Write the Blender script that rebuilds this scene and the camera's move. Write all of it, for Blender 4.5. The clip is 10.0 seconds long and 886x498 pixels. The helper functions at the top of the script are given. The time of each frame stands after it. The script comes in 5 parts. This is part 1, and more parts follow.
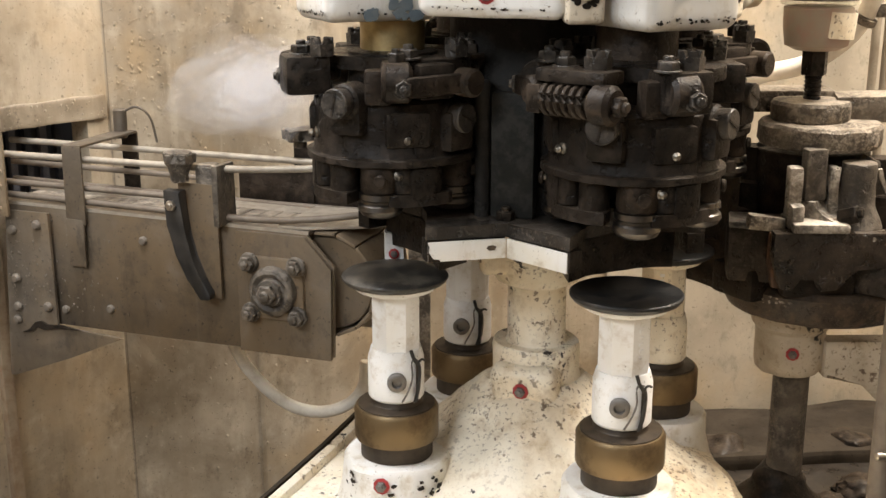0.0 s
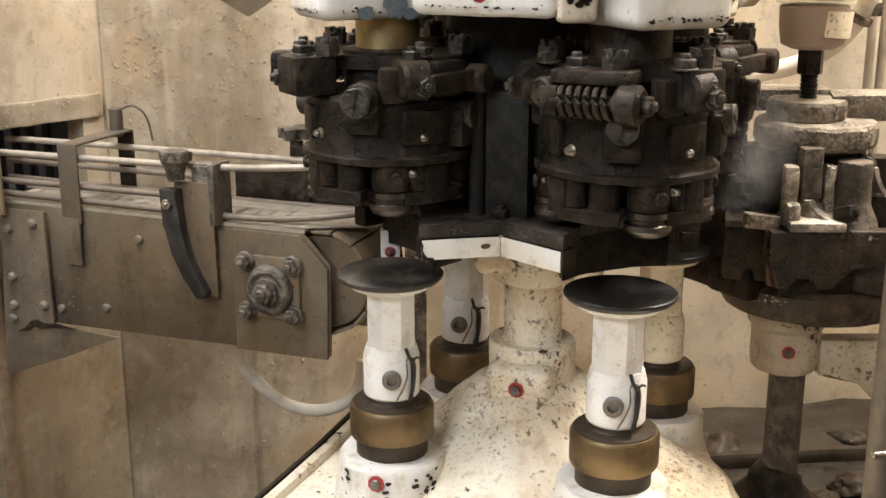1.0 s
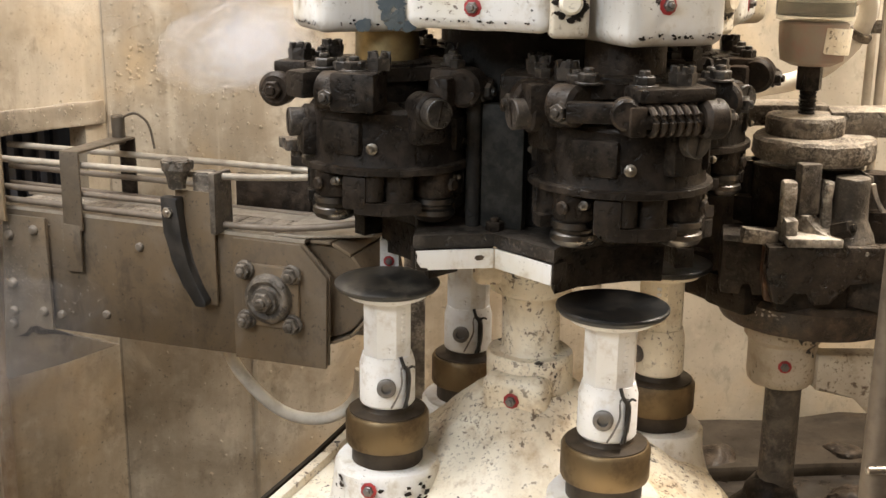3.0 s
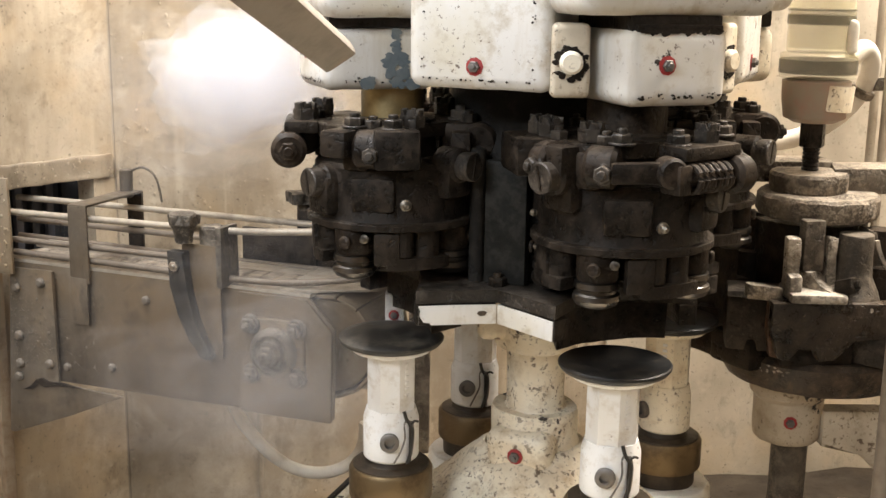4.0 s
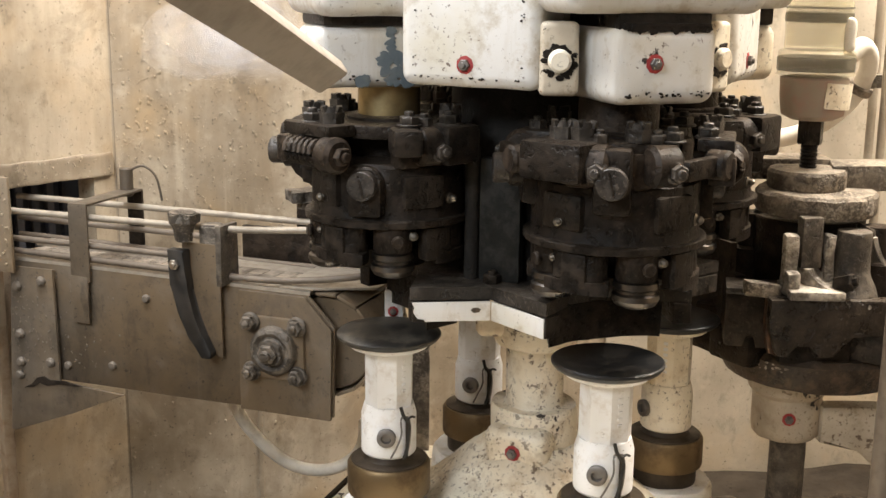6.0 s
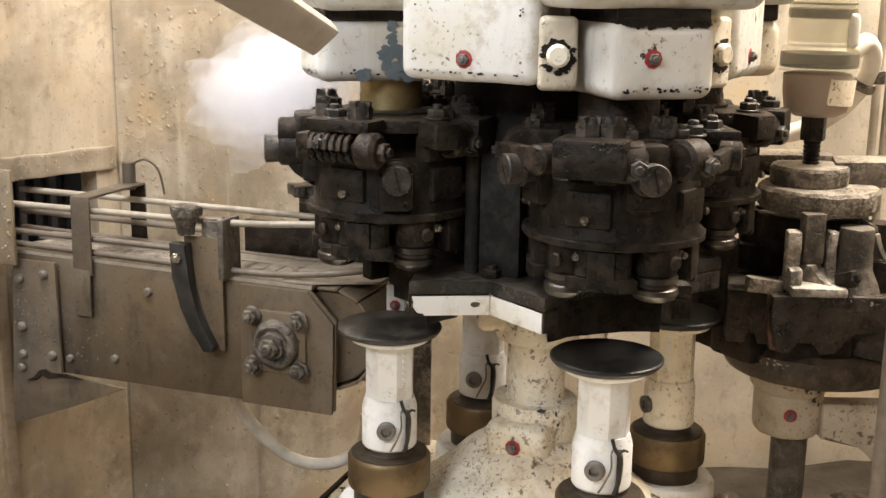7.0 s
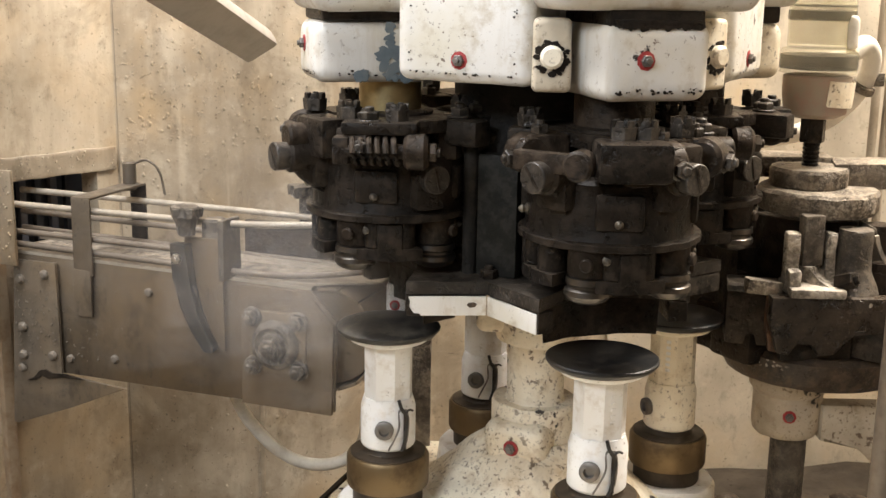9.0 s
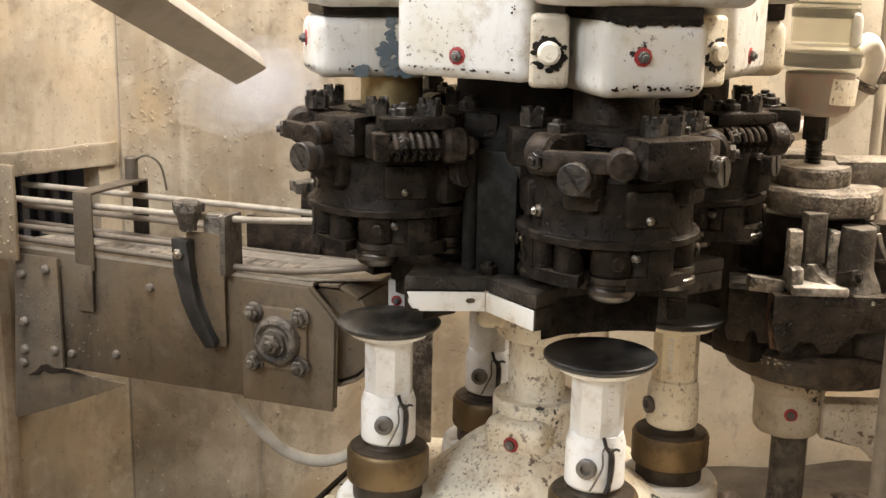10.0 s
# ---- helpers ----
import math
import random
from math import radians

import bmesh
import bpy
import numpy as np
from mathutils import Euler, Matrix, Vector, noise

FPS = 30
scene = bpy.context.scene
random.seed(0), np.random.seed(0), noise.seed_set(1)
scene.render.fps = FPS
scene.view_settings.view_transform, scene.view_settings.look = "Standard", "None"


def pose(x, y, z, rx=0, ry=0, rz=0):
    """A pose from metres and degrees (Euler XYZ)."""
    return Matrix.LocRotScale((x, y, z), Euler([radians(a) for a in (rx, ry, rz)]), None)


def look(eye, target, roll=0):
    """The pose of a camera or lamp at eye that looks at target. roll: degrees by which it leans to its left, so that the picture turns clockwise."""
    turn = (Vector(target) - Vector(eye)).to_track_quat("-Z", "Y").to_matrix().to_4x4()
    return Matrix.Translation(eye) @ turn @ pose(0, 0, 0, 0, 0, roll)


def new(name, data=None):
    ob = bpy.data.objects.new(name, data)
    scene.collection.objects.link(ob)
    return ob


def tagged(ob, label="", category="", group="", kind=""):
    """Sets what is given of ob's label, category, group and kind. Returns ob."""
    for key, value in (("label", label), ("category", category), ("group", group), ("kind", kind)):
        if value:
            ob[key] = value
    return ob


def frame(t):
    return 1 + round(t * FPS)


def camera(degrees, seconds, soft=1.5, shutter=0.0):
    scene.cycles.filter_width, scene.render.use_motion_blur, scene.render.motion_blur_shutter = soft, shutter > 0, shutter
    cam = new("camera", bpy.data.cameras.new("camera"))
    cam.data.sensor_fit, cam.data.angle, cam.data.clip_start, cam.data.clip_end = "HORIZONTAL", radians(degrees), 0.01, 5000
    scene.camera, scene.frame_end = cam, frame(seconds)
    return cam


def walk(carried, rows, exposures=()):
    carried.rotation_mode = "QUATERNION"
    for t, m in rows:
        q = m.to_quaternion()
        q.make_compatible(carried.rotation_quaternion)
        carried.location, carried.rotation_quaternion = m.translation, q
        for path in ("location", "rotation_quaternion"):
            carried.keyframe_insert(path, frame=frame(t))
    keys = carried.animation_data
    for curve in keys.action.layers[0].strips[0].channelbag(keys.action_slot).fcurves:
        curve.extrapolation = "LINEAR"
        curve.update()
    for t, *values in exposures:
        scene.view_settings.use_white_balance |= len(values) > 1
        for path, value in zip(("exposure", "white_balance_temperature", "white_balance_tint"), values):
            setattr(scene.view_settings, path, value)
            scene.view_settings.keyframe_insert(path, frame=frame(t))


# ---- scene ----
cam = camera(41.0, 10.0, soft=1.5)
Z0 = 1.35
walk(cam, [
    (0, pose(-0.0014, 0.0061, Z0 - 0.0083, 74.71, 0.01, -0.66)),
    (0.5, pose(-0.0017, 0.0066, Z0 - 0.0088, 74.75, -0.10, -0.67)),
    (1, pose(-0.0017, 0.0062, Z0 - 0.0086, 74.66, -0.04, -0.85)),
    (1.5, pose(-0.0016, 0.0054, Z0 - 0.0078, 74.58, -0.14, -0.92)),
    (2, pose(-0.0016, 0.0043, Z0 - 0.0057, 74.60, -0.39, -0.87)),
    (3.5, pose(-0.0015, 0.0011, Z0 - 0.0008, 75.87, -0.77, -0.59)),
    (4, pose(-0.0010, 0.0001, Z0 + 0.0035, 77.27, -0.79, -0.39)),
    (4.5, pose(-0.0007, -0.0001, Z0 + 0.0042, 77.40, -0.72, -0.32)),
    (5, pose(-0.0002, -0.0013, Z0 + 0.0047, 77.31, -0.59, -0.37)),
    (5.5, pose(0.0005, -0.0024, Z0 + 0.0047, 77.22, -0.57, -0.41)),
    (7, pose(0.0011, -0.0030, Z0 + 0.0040, 76.92, -0.87, -0.19)),
    (7.5, pose(0.0016, -0.0031, Z0 + 0.0037, 76.81, -0.82, -0.26)),
    (8, pose(0.0018, -0.0036, Z0 + 0.0049, 76.96, -0.92, -0.20)),
    (8.5, pose(0.0018, -0.0044, Z0 + 0.0052, 77.02, -0.98, -0.09)),
    (9, pose(0.0018, -0.0049, Z0 + 0.0044, 76.97, -0.95, -0.14)),
    (9.5, pose(0.0019, -0.0049, Z0 + 0.0035, 76.81, -1.07, -0.18)),
    (10, pose(0.0017, -0.0042, Z0 + 0.0029, 76.86, -1.16, -0.01)),
])
scene.cycles.transparent_max_bounces = 220

# ---- light: unseen area lamps added round the machine ----
world = bpy.data.worlds.new("room_air")
scene.world = world
world.use_nodes = True
world.node_tree.nodes["Background"].inputs[0].default_value = (1.0, 0.93, 0.86, 1)
world.node_tree.nodes["Background"].inputs[1].default_value = 0.34


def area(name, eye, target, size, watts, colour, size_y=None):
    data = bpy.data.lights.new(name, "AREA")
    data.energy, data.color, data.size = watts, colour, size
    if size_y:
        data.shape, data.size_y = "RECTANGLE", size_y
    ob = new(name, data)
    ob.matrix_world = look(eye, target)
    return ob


# unseen lamps placed to suit the bright upper left and front-left faces
area("unseen_lamp_over_conveyor", (-0.4, 0.8, Z0 + 0.7), (-0.15, 1.05, Z0 - 0.1), 0.6, 15, (0.98, 0.98, 1.0), 0.2)
area("unseen_lamp_front_left", (-0.72, -0.15, Z0 + 0.5), (0.05, 0.95, Z0 - 0.2), 0.7, 11.5, (0.88, 0.94, 1.0), 0.3)
# added fill: lifts the darks; the back one brightens the right-hand wall
area("unseen_fill_over_room", (0.5, -1.2, Z0 + 1.1), (0.2, 1.0, Z0 - 0.3), 1.4, 6.5, (1.0, 0.92, 0.82), 0.5)
area("unseen_lamp_over_back", (0.8, 1.05, Z0 + 0.9), (0.4, 1.2, Z0 - 0.3), 0.6, 46, (1.0, 0.9, 0.78), 0.3)
scene.view_settings.exposure = 0.0


# ---- materials ----
class Nodes:
    def __init__(self, name):
        self.mat = bpy.data.materials.new(name)
        self.mat.use_nodes = True
        self.tree = self.mat.node_tree
        self.bsdf = self.tree.nodes["Principled BSDF"]
        self.coord = self.tree.nodes.new("ShaderNodeTexCoord").outputs["Object"]

    def node(self, kind, **values):
        n = self.tree.nodes.new(kind)
        for key, value in values.items():
            n.inputs[key].default_value = value
        return n

    def link(self, a, b):
        self.tree.links.new(a, b)

    def stretched(self, scale):
        m = self.node("ShaderNodeMapping")
        m.inputs["Scale"].default_value = scale
        self.link(self.coord, m.inputs["Vector"])
        return m.outputs[0]

    def noise(self, scale, detail=6, rough=0.6, stretch=None, distortion=0.0):
        n = self.node("ShaderNodeTexNoise", Scale=scale, Detail=detail, Roughness=rough, Distortion=distortion)
        self.link(self.stretched(stretch) if stretch else self.coord, n.inputs["Vector"])
        return n.outputs["Fac"]

    def ramp(self, fac, stops):
        r = self.node("ShaderNodeValToRGB")
        while len(r.color_ramp.elements) < len(stops):
            r.color_ramp.elements.new(0.5)
        for e, (pos, col) in zip(r.color_ramp.elements, stops):
            e.position = pos
            e.color = (*col, 1) if isinstance(col, tuple) else (col, col, col, 1)
        self.link(fac, r.inputs[0])
        return r.outputs[0]

    def mix(self, fac, a, b, kind="MIX"):
        m = self.tree.nodes.new("ShaderNodeMix")
        m.data_type, m.blend_type = "RGBA", kind
        for sock, value in ((m.inputs[0], fac), (m.inputs[6], a), (m.inputs[7], b)):
            if isinstance(value, (float, int)):
                sock.default_value = value
            elif isinstance(value, tuple):
                sock.default_value = (*value, 1)
            else:
                self.link(value, sock)
        return m.outputs[2]

    def bump(self, height, strength, distance):
        b = self.node("ShaderNodeBump", Strength=strength, Distance=distance)
        self.link(height, b.inputs["Height"])
        self.link(b.outputs[0], self.bsdf.inputs["Normal"])

    def done(self, colour=None, rough=None, metal=0.0, coat=0.0, gloss=0.5):
        for key, value in (("Base Color", colour), ("Roughness", rough), ("Metallic", metal), ("Coat Weight", coat), ("Specular IOR Level", gloss)):
            if value is None:
                continue
            if isinstance(value, (float, int)):
                self.bsdf.inputs[key].default_value = value
            elif isinstance(value, tuple):
                self.bsdf.inputs[key].default_value = (*value, 1)
            else:
                self.link(value, self.bsdf.inputs[key])
        return self.mat


def oily_steel(name, dark, brown, dust, dusty=0.6, cake=0.35, rough=(0.3, 0.62), relief=0.5, gloss=0.3, lying=0.55):
    m = Nodes(name)
    big, mid, fine = m.noise(16, 5, 0.62), m.noise(75, 7, 0.66), m.noise(330, 6, 0.72)
    c = m.mix(m.ramp(big, [(0.42, 0.0), (0.62, 1.0)]), dark, brown)
    c = m.mix(m.ramp(mid, [(0.5, 0.0), (0.68, 0.8)]), c, tuple(v * 2.0 for v in brown))
    patch = m.ramp(m.noise(24, 4), [(0.42, 0.1), (0.62, 1.0)])
    specks = m.ramp(fine, [(dusty, 0.0), (dusty + 0.1, cake)])
    c = m.mix(m.mix(1.0, patch, specks, "MULTIPLY"), c, dust)
    geo = m.tree.nodes.new("ShaderNodeNewGeometry")
    worn = m.ramp(geo.outputs["Pointiness"], [(0.53, 0.0), (0.62, 0.3)])
    c = m.mix(m.mix(1.0, worn, m.ramp(mid, [(0.42, 0.0), (0.58, 1.0)]), "MULTIPLY"), c, dust)
    # dust and dried splashes on up-facing faces, light from above painted in too
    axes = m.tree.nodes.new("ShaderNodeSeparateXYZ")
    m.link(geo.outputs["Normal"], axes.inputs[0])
    top_light_dust = m.mix(1.0, m.ramp(axes.outputs[2], [(0.55, 0.0), (0.95, 1.0)]), m.ramp(m.noise(55, 7, 0.7), [(0.4, 0.0), (0.62, lying)]), "MULTIPLY")
    c = m.mix(top_light_dust, c, tuple(v * 0.9 for v in dust))
    # chips and thick oil: shallow craters over the fine grain
    pits = m.ramp(m.noise(150, 3, 0.55), [(0.34, 0.0), (0.44, 1.0)])
    m.bump(m.mix(0.35, m.mix(0.5, fine, mid), pits), relief, 0.002)
    return m.done(c, m.ramp(mid, [(0.36, rough[0]), (0.64, rough[1])]), 0.0, 0.0, gloss)


def chipped_paint(name, white, stain, chips=0.62, grime=0.58):
    m = Nodes(name)
    big, mid, fine = m.noise(11, 5), m.noise(48, 8, 0.68), m.noise(260, 5, 0.7)
    c = m.mix(m.ramp(big, [(0.42, 0.0), (0.64, 1.0)]), white, stain)
    c = m.mix(m.ramp(mid, [(0.52, 0.0), (0.7, 0.75)]), c, tuple(v * f for v, f in zip(stain, (0.66, 0.58, 0.48))))
    patch = m.ramp(m.noise(16, 4), [(0.44, 0.15), (0.58, 1.0)])
    speck = m.ramp(fine, [(grime, 0.0), (grime + 0.06, 0.9)])
    c = m.mix(m.mix(1.0, patch, speck, "MULTIPLY"), c, (0.11, 0.065, 0.035))
    blot = m.ramp(m.noise(105, 4, 0.6), [(grime + 0.07, 0.0), (grime + 0.1, 0.85)])
    c = m.mix(m.mix(1.0, m.ramp(big, [(0.38, 0.3), (0.55, 1.0)]), blot, "MULTIPLY"), c, (0.09, 0.05, 0.028))
    runs = m.ramp(m.noise(26, 7, 0.66, (1.0, 1.0, 0.13)), [(0.56, 0.0), (0.72, 0.5)])
    c = m.mix(runs, c, tuple(v * f for v, f in zip(stain, (0.62, 0.53, 0.4))))
    chip = m.ramp(m.noise(30, 10, 0.66), [(chips, 0.0), (chips + 0.012, 1.0)])
    c = m.mix(chip, c, (0.03, 0.025, 0.022))
    m.bump(m.mix(0.5, mid, chip), 0.5, 0.0015)
    return m.done(c, m.ramp(mid, [(0.3, 0.36), (0.7, 0.6)]), 0.0)


def dirty_sheet(name, base, dirt, metal, rough=(0.32, 0.62), streak=0.8, gloss=0.5):
    m = Nodes(name)
    runs = m.noise(20, 7, 0.62, (1.0, 1.0, 0.14))
    big, mid, fine = m.noise(6, 6, 0.62), m.noise(40, 7, 0.65), m.noise(230, 6, 0.7)
    c = m.mix(m.ramp(runs, [(0.42, 0.0), (0.66, streak)]), base, dirt)
    c = m.mix(m.ramp(big, [(0.46, 0.0), (0.66, 0.75)]), c, tuple(v * 0.75 for v in dirt))
    c = m.mix(m.ramp(m.noise(3.5, 5), [(0.46, 0.0), (0.62, 0.7)]), c, tuple(v * f for v, f in zip(base, (0.98, 0.8, 0.56))))
    c = m.mix(m.ramp(m.noise(26, 8, 0.7, (1.0, 1.0, 0.6)), [(0.56, 0.0), (0.66, 0.6)]), c, tuple(v * 0.6 for v in dirt))
    c = m.mix(m.ramp(mid, [(0.57, 0.0), (0.7, 0.3)]), c, tuple(min(1, v * 1.25) for v in base))
    c = m.mix(m.ramp(m.noise(11, 9, 0.72, None, 0.5), [(0.5, 0.0), (0.6, 0.4)]), c, tuple(v * 0.8 for v in dirt))
    scratch = m.ramp(m.noise(60, 3, 0.5, (1.0, 1.0, 0.05)), [(0.66, 0.0), (0.72, 0.22)])
    c = m.mix(scratch, c, tuple(min(1, v * 1.3) for v in base))
    c = m.mix(m.ramp(fine, [(0.6, 0.0), (0.68, 0.8)]), c, tuple(v * 0.3 for v in dirt))
    m.bump(m.mix(0.5, mid, runs), 0.4, 0.0015)
    return m.done(c, m.ramp(mid, [(0.35, rough[0]), (0.65, rough[1])]), metal, 0.0, gloss)


def plain_metal(name, colour, rough, metal=1.0, tarnish=(0.1, 0.06, 0.03), amount=0.5):
    m = Nodes(name)
    n, fine = m.noise(45, 7, 0.65), m.noise(260, 5, 0.6, (1, 1, 0.05))
    c = m.mix(m.ramp(n, [(0.45, 0.0), (0.8, amount)]), colour, tarnish)
    m.bump(fine, 0.12, 0.0006)
    return m.done(c, m.ramp(n, [(0.3, rough), (0.75, min(1.0, rough + 0.3))]), metal)


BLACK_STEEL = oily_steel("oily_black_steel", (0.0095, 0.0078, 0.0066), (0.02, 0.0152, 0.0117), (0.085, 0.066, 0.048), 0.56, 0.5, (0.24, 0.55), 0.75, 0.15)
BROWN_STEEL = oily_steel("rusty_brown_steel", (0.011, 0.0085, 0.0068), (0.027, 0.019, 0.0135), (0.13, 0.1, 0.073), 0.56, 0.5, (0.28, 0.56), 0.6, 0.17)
# for worn parts, and for the star plate with the light on its top
WORN_OR_LIT_STEEL = oily_steel("worn_or_lit_grey_steel", (0.011, 0.0095, 0.008), (0.027, 0.022, 0.018), (0.17, 0.14, 0.11), 0.54, 0.7, (0.28, 0.55), 0.7, 0.45)
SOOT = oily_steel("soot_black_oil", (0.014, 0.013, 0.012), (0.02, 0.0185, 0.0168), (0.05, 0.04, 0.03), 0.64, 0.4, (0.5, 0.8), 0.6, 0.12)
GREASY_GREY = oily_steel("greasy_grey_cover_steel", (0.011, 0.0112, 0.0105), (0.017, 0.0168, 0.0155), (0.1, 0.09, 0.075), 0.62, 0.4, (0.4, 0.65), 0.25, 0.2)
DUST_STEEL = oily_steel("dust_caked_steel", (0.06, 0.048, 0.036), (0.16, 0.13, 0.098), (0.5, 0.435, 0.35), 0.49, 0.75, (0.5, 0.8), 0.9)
WHITE_PAINT = chipped_paint("white_machine_paint", (0.72, 0.705, 0.675), (0.66, 0.62, 0.52), 0.67, 0.61)
CLEAN_WHITE = chipped_paint("fresh_white_paint", (0.8, 0.8, 0.8), (0.75, 0.735, 0.7), 0.665, 0.615)
CREAM_PAINT = chipped_paint("cream_old_paint", (0.86, 0.79, 0.65), (0.76, 0.66, 0.49), 0.65, 0.575)
STAINED_PAINT = chipped_paint("stained_cast_paint", (0.58, 0.51, 0.4), (0.42, 0.35, 0.26), 0.62, 0.57)
HUB_PAINT = chipped_paint("stained_hub_paint", (0.8, 0.74, 0.61), (0.66, 0.55, 0.39), 0.64, 0.555)
BRASS = plain_metal("tarnished_brass", (0.19, 0.136, 0.074), 0.36, 0.85, (0.06, 0.036, 0.02), 0.95)
DARK_BRASS = plain_metal("greasy_dark_bronze", (0.055, 0.04, 0.026), 0.4, 0.4, (0.014, 0.011, 0.009), 0.9)
BRIGHT_BRASS = plain_metal("polished_brass", (0.42, 0.33, 0.17), 0.3, 0.9, (0.12, 0.08, 0.04), 0.7)
CHROME = plain_metal("bright_ground_steel", (0.5, 0.46, 0.41), 0.2, 1.0, (0.2, 0.15, 0.1), 0.4)
ROLL_STEEL = plain_metal("oily_roll_steel", (0.14, 0.128, 0.115), 0.22, 1.0, (0.04, 0.034, 0.028), 0.9)
NIPPLE = plain_metal("dull_nipple_steel", (0.26, 0.235, 0.2), 0.35, 0.9, (0.06, 0.05, 0.04), 0.9)
GREY_STEEL = plain_metal("dull_socket_screw_steel", (0.2, 0.19, 0.18), 0.4, 0.8)
PLATE_BLACK = plain_metal("blackened_plate_steel", (0.018, 0.018, 0.018), 0.3, 0.0, (0.12, 0.1, 0.08), 0.9)
# dust on the domed plate, its pale sheen put into the colour as well
PLATE_DUSTY_SHEEN = plain_metal("dusty_sheen_black_plate_steel", (0.03, 0.028, 0.025), 0.36, 0.0, (0.2, 0.175, 0.14), 0.95)
SHEET = dirty_sheet("soiled_steel_sheet", (0.42, 0.36, 0.28), (0.22, 0.17, 0.11), 0.1)
WALL_SHEET = dirty_sheet("splashed_wall_sheet", (0.52, 0.44, 0.33), (0.29, 0.222, 0.145), 0.05)
CONVEYOR_SHEET = dirty_sheet("dusty_conveyor_sheet", (0.165, 0.138, 0.107), (0.08, 0.065, 0.05), 0.12)
FLANGE_SHEET = dirty_sheet("splashed_flange_sheet", (0.19, 0.159, 0.123), (0.095, 0.078, 0.06), 0.1)
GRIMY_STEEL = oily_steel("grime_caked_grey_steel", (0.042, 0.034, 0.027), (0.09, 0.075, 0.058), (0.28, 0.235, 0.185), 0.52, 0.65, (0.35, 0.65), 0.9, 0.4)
LOW_ROD = plain_metal("darker_brown_rod_steel", (0.19, 0.155, 0.12), 0.45, 0.3, (0.1, 0.075, 0.055), 0.9)
PALE_WALL = dirty_sheet("pale_wall_sheet", (0.55, 0.485, 0.385), (0.47, 0.405, 0.31), 0.0, (0.4, 0.6), 0.4)
# wall sheet, dirtier and darkened for the shade on the lip's face
LIP_SHEET = dirty_sheet("dirty_shaded_lip_sheet", (0.36, 0.295, 0.215), (0.17, 0.13, 0.085), 0.05)
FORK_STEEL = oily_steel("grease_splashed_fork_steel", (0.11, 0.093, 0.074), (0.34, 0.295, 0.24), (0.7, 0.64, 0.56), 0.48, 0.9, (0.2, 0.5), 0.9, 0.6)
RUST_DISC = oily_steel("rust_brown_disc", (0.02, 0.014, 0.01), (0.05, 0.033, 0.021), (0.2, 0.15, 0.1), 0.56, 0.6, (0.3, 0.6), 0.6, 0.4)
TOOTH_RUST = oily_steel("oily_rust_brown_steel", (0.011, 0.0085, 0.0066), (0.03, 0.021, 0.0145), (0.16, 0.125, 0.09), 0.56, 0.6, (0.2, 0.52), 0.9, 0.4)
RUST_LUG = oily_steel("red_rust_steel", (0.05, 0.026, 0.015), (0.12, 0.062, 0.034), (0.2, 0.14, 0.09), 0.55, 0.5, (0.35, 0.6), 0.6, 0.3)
RIVET = plain_metal("dusty_rivet_steel", (0.17, 0.143, 0.112), 0.5, 0.2, (0.12, 0.1, 0.08), 0.7)
ROD_STEEL = plain_metal("dusty_guide_rod_steel", (0.42, 0.37, 0.3), 0.42, 0.4, (0.16, 0.13, 0.1), 0.85)
RUBBER = plain_metal("worn_black_plastic", (0.014, 0.013, 0.012), 0.42, 0.0, (0.1, 0.08, 0.06), 0.4)
HOSE = plain_metal("soiled_white_hose", (0.84, 0.79, 0.69), 0.5, 0.0, (0.35, 0.28, 0.2), 0.6)
LANCE_GREY = plain_metal("matt_grey_lance_plastic", (0.42, 0.38, 0.33), 0.6, 0.0, (0.22, 0.19, 0.16), 0.6)
RED_PAINT = plain_metal("red_marker_paint", (0.36, 0.035, 0.035), 0.5, 0.0, (0.12, 0.02, 0.018), 0.9)
DARK_FLOOR = dirty_sheet("wet_dark_floor", (0.045, 0.037, 0.03), (0.02, 0.016, 0.012), 0.0, (0.2, 0.6))
CUP = plain_metal("dusty_lubricator_cup", (0.4, 0.33, 0.26), 0.5, 0.0, (0.55, 0.2, 0.16), 0.5)
LEDGE_DIRT = dirty_sheet("caked_ledge_dirt", (0.05, 0.04, 0.03), (0.024, 0.019, 0.014), 0.0, (0.7, 0.9), 0.8, 0.1)
RUST_EDGE = plain_metal("rust_streaked_edge", (0.3, 0.22, 0.14), 0.7, 0.0, (0.16, 0.08, 0.03), 1.0)
BLUE_DARK = plain_metal("blue_grey_opening_shade", (0.02, 0.024, 0.036), 0.5, 0.0, (0.12, 0.1, 0.08), 0.6)
BLUE_BAR = plain_metal("dusty_blue_grey_bar", (0.09, 0.095, 0.12), 0.5, 0.0, (0.16, 0.13, 0.1), 0.6)
GREY_PATCH = plain_metal("flaked_grey_primer", (0.12, 0.15, 0.17), 0.5, 0.0, (0.3, 0.3, 0.26), 0.6)


def clear_plastic():
    m = Nodes("yellowed_clear_plastic")
    c = m.mix(m.ramp(m.noise(40), [(0.45, 0.0), (0.75, 1.0)]), (0.84, 0.78, 0.52), (0.6, 0.52, 0.3))
    m.bsdf.inputs["Alpha"].default_value = 0.24
    return m.done(c, 0.28)


CLEAR = clear_plastic()
SMOKY = plain_metal("oil_stained_dark_plastic", (0.06, 0.055, 0.04), 0.3, 0.0, (0.24, 0.21, 0.15), 0.9)
SMOKY.node_tree.nodes["Principled BSDF"].inputs["Alpha"].default_value = 0.62


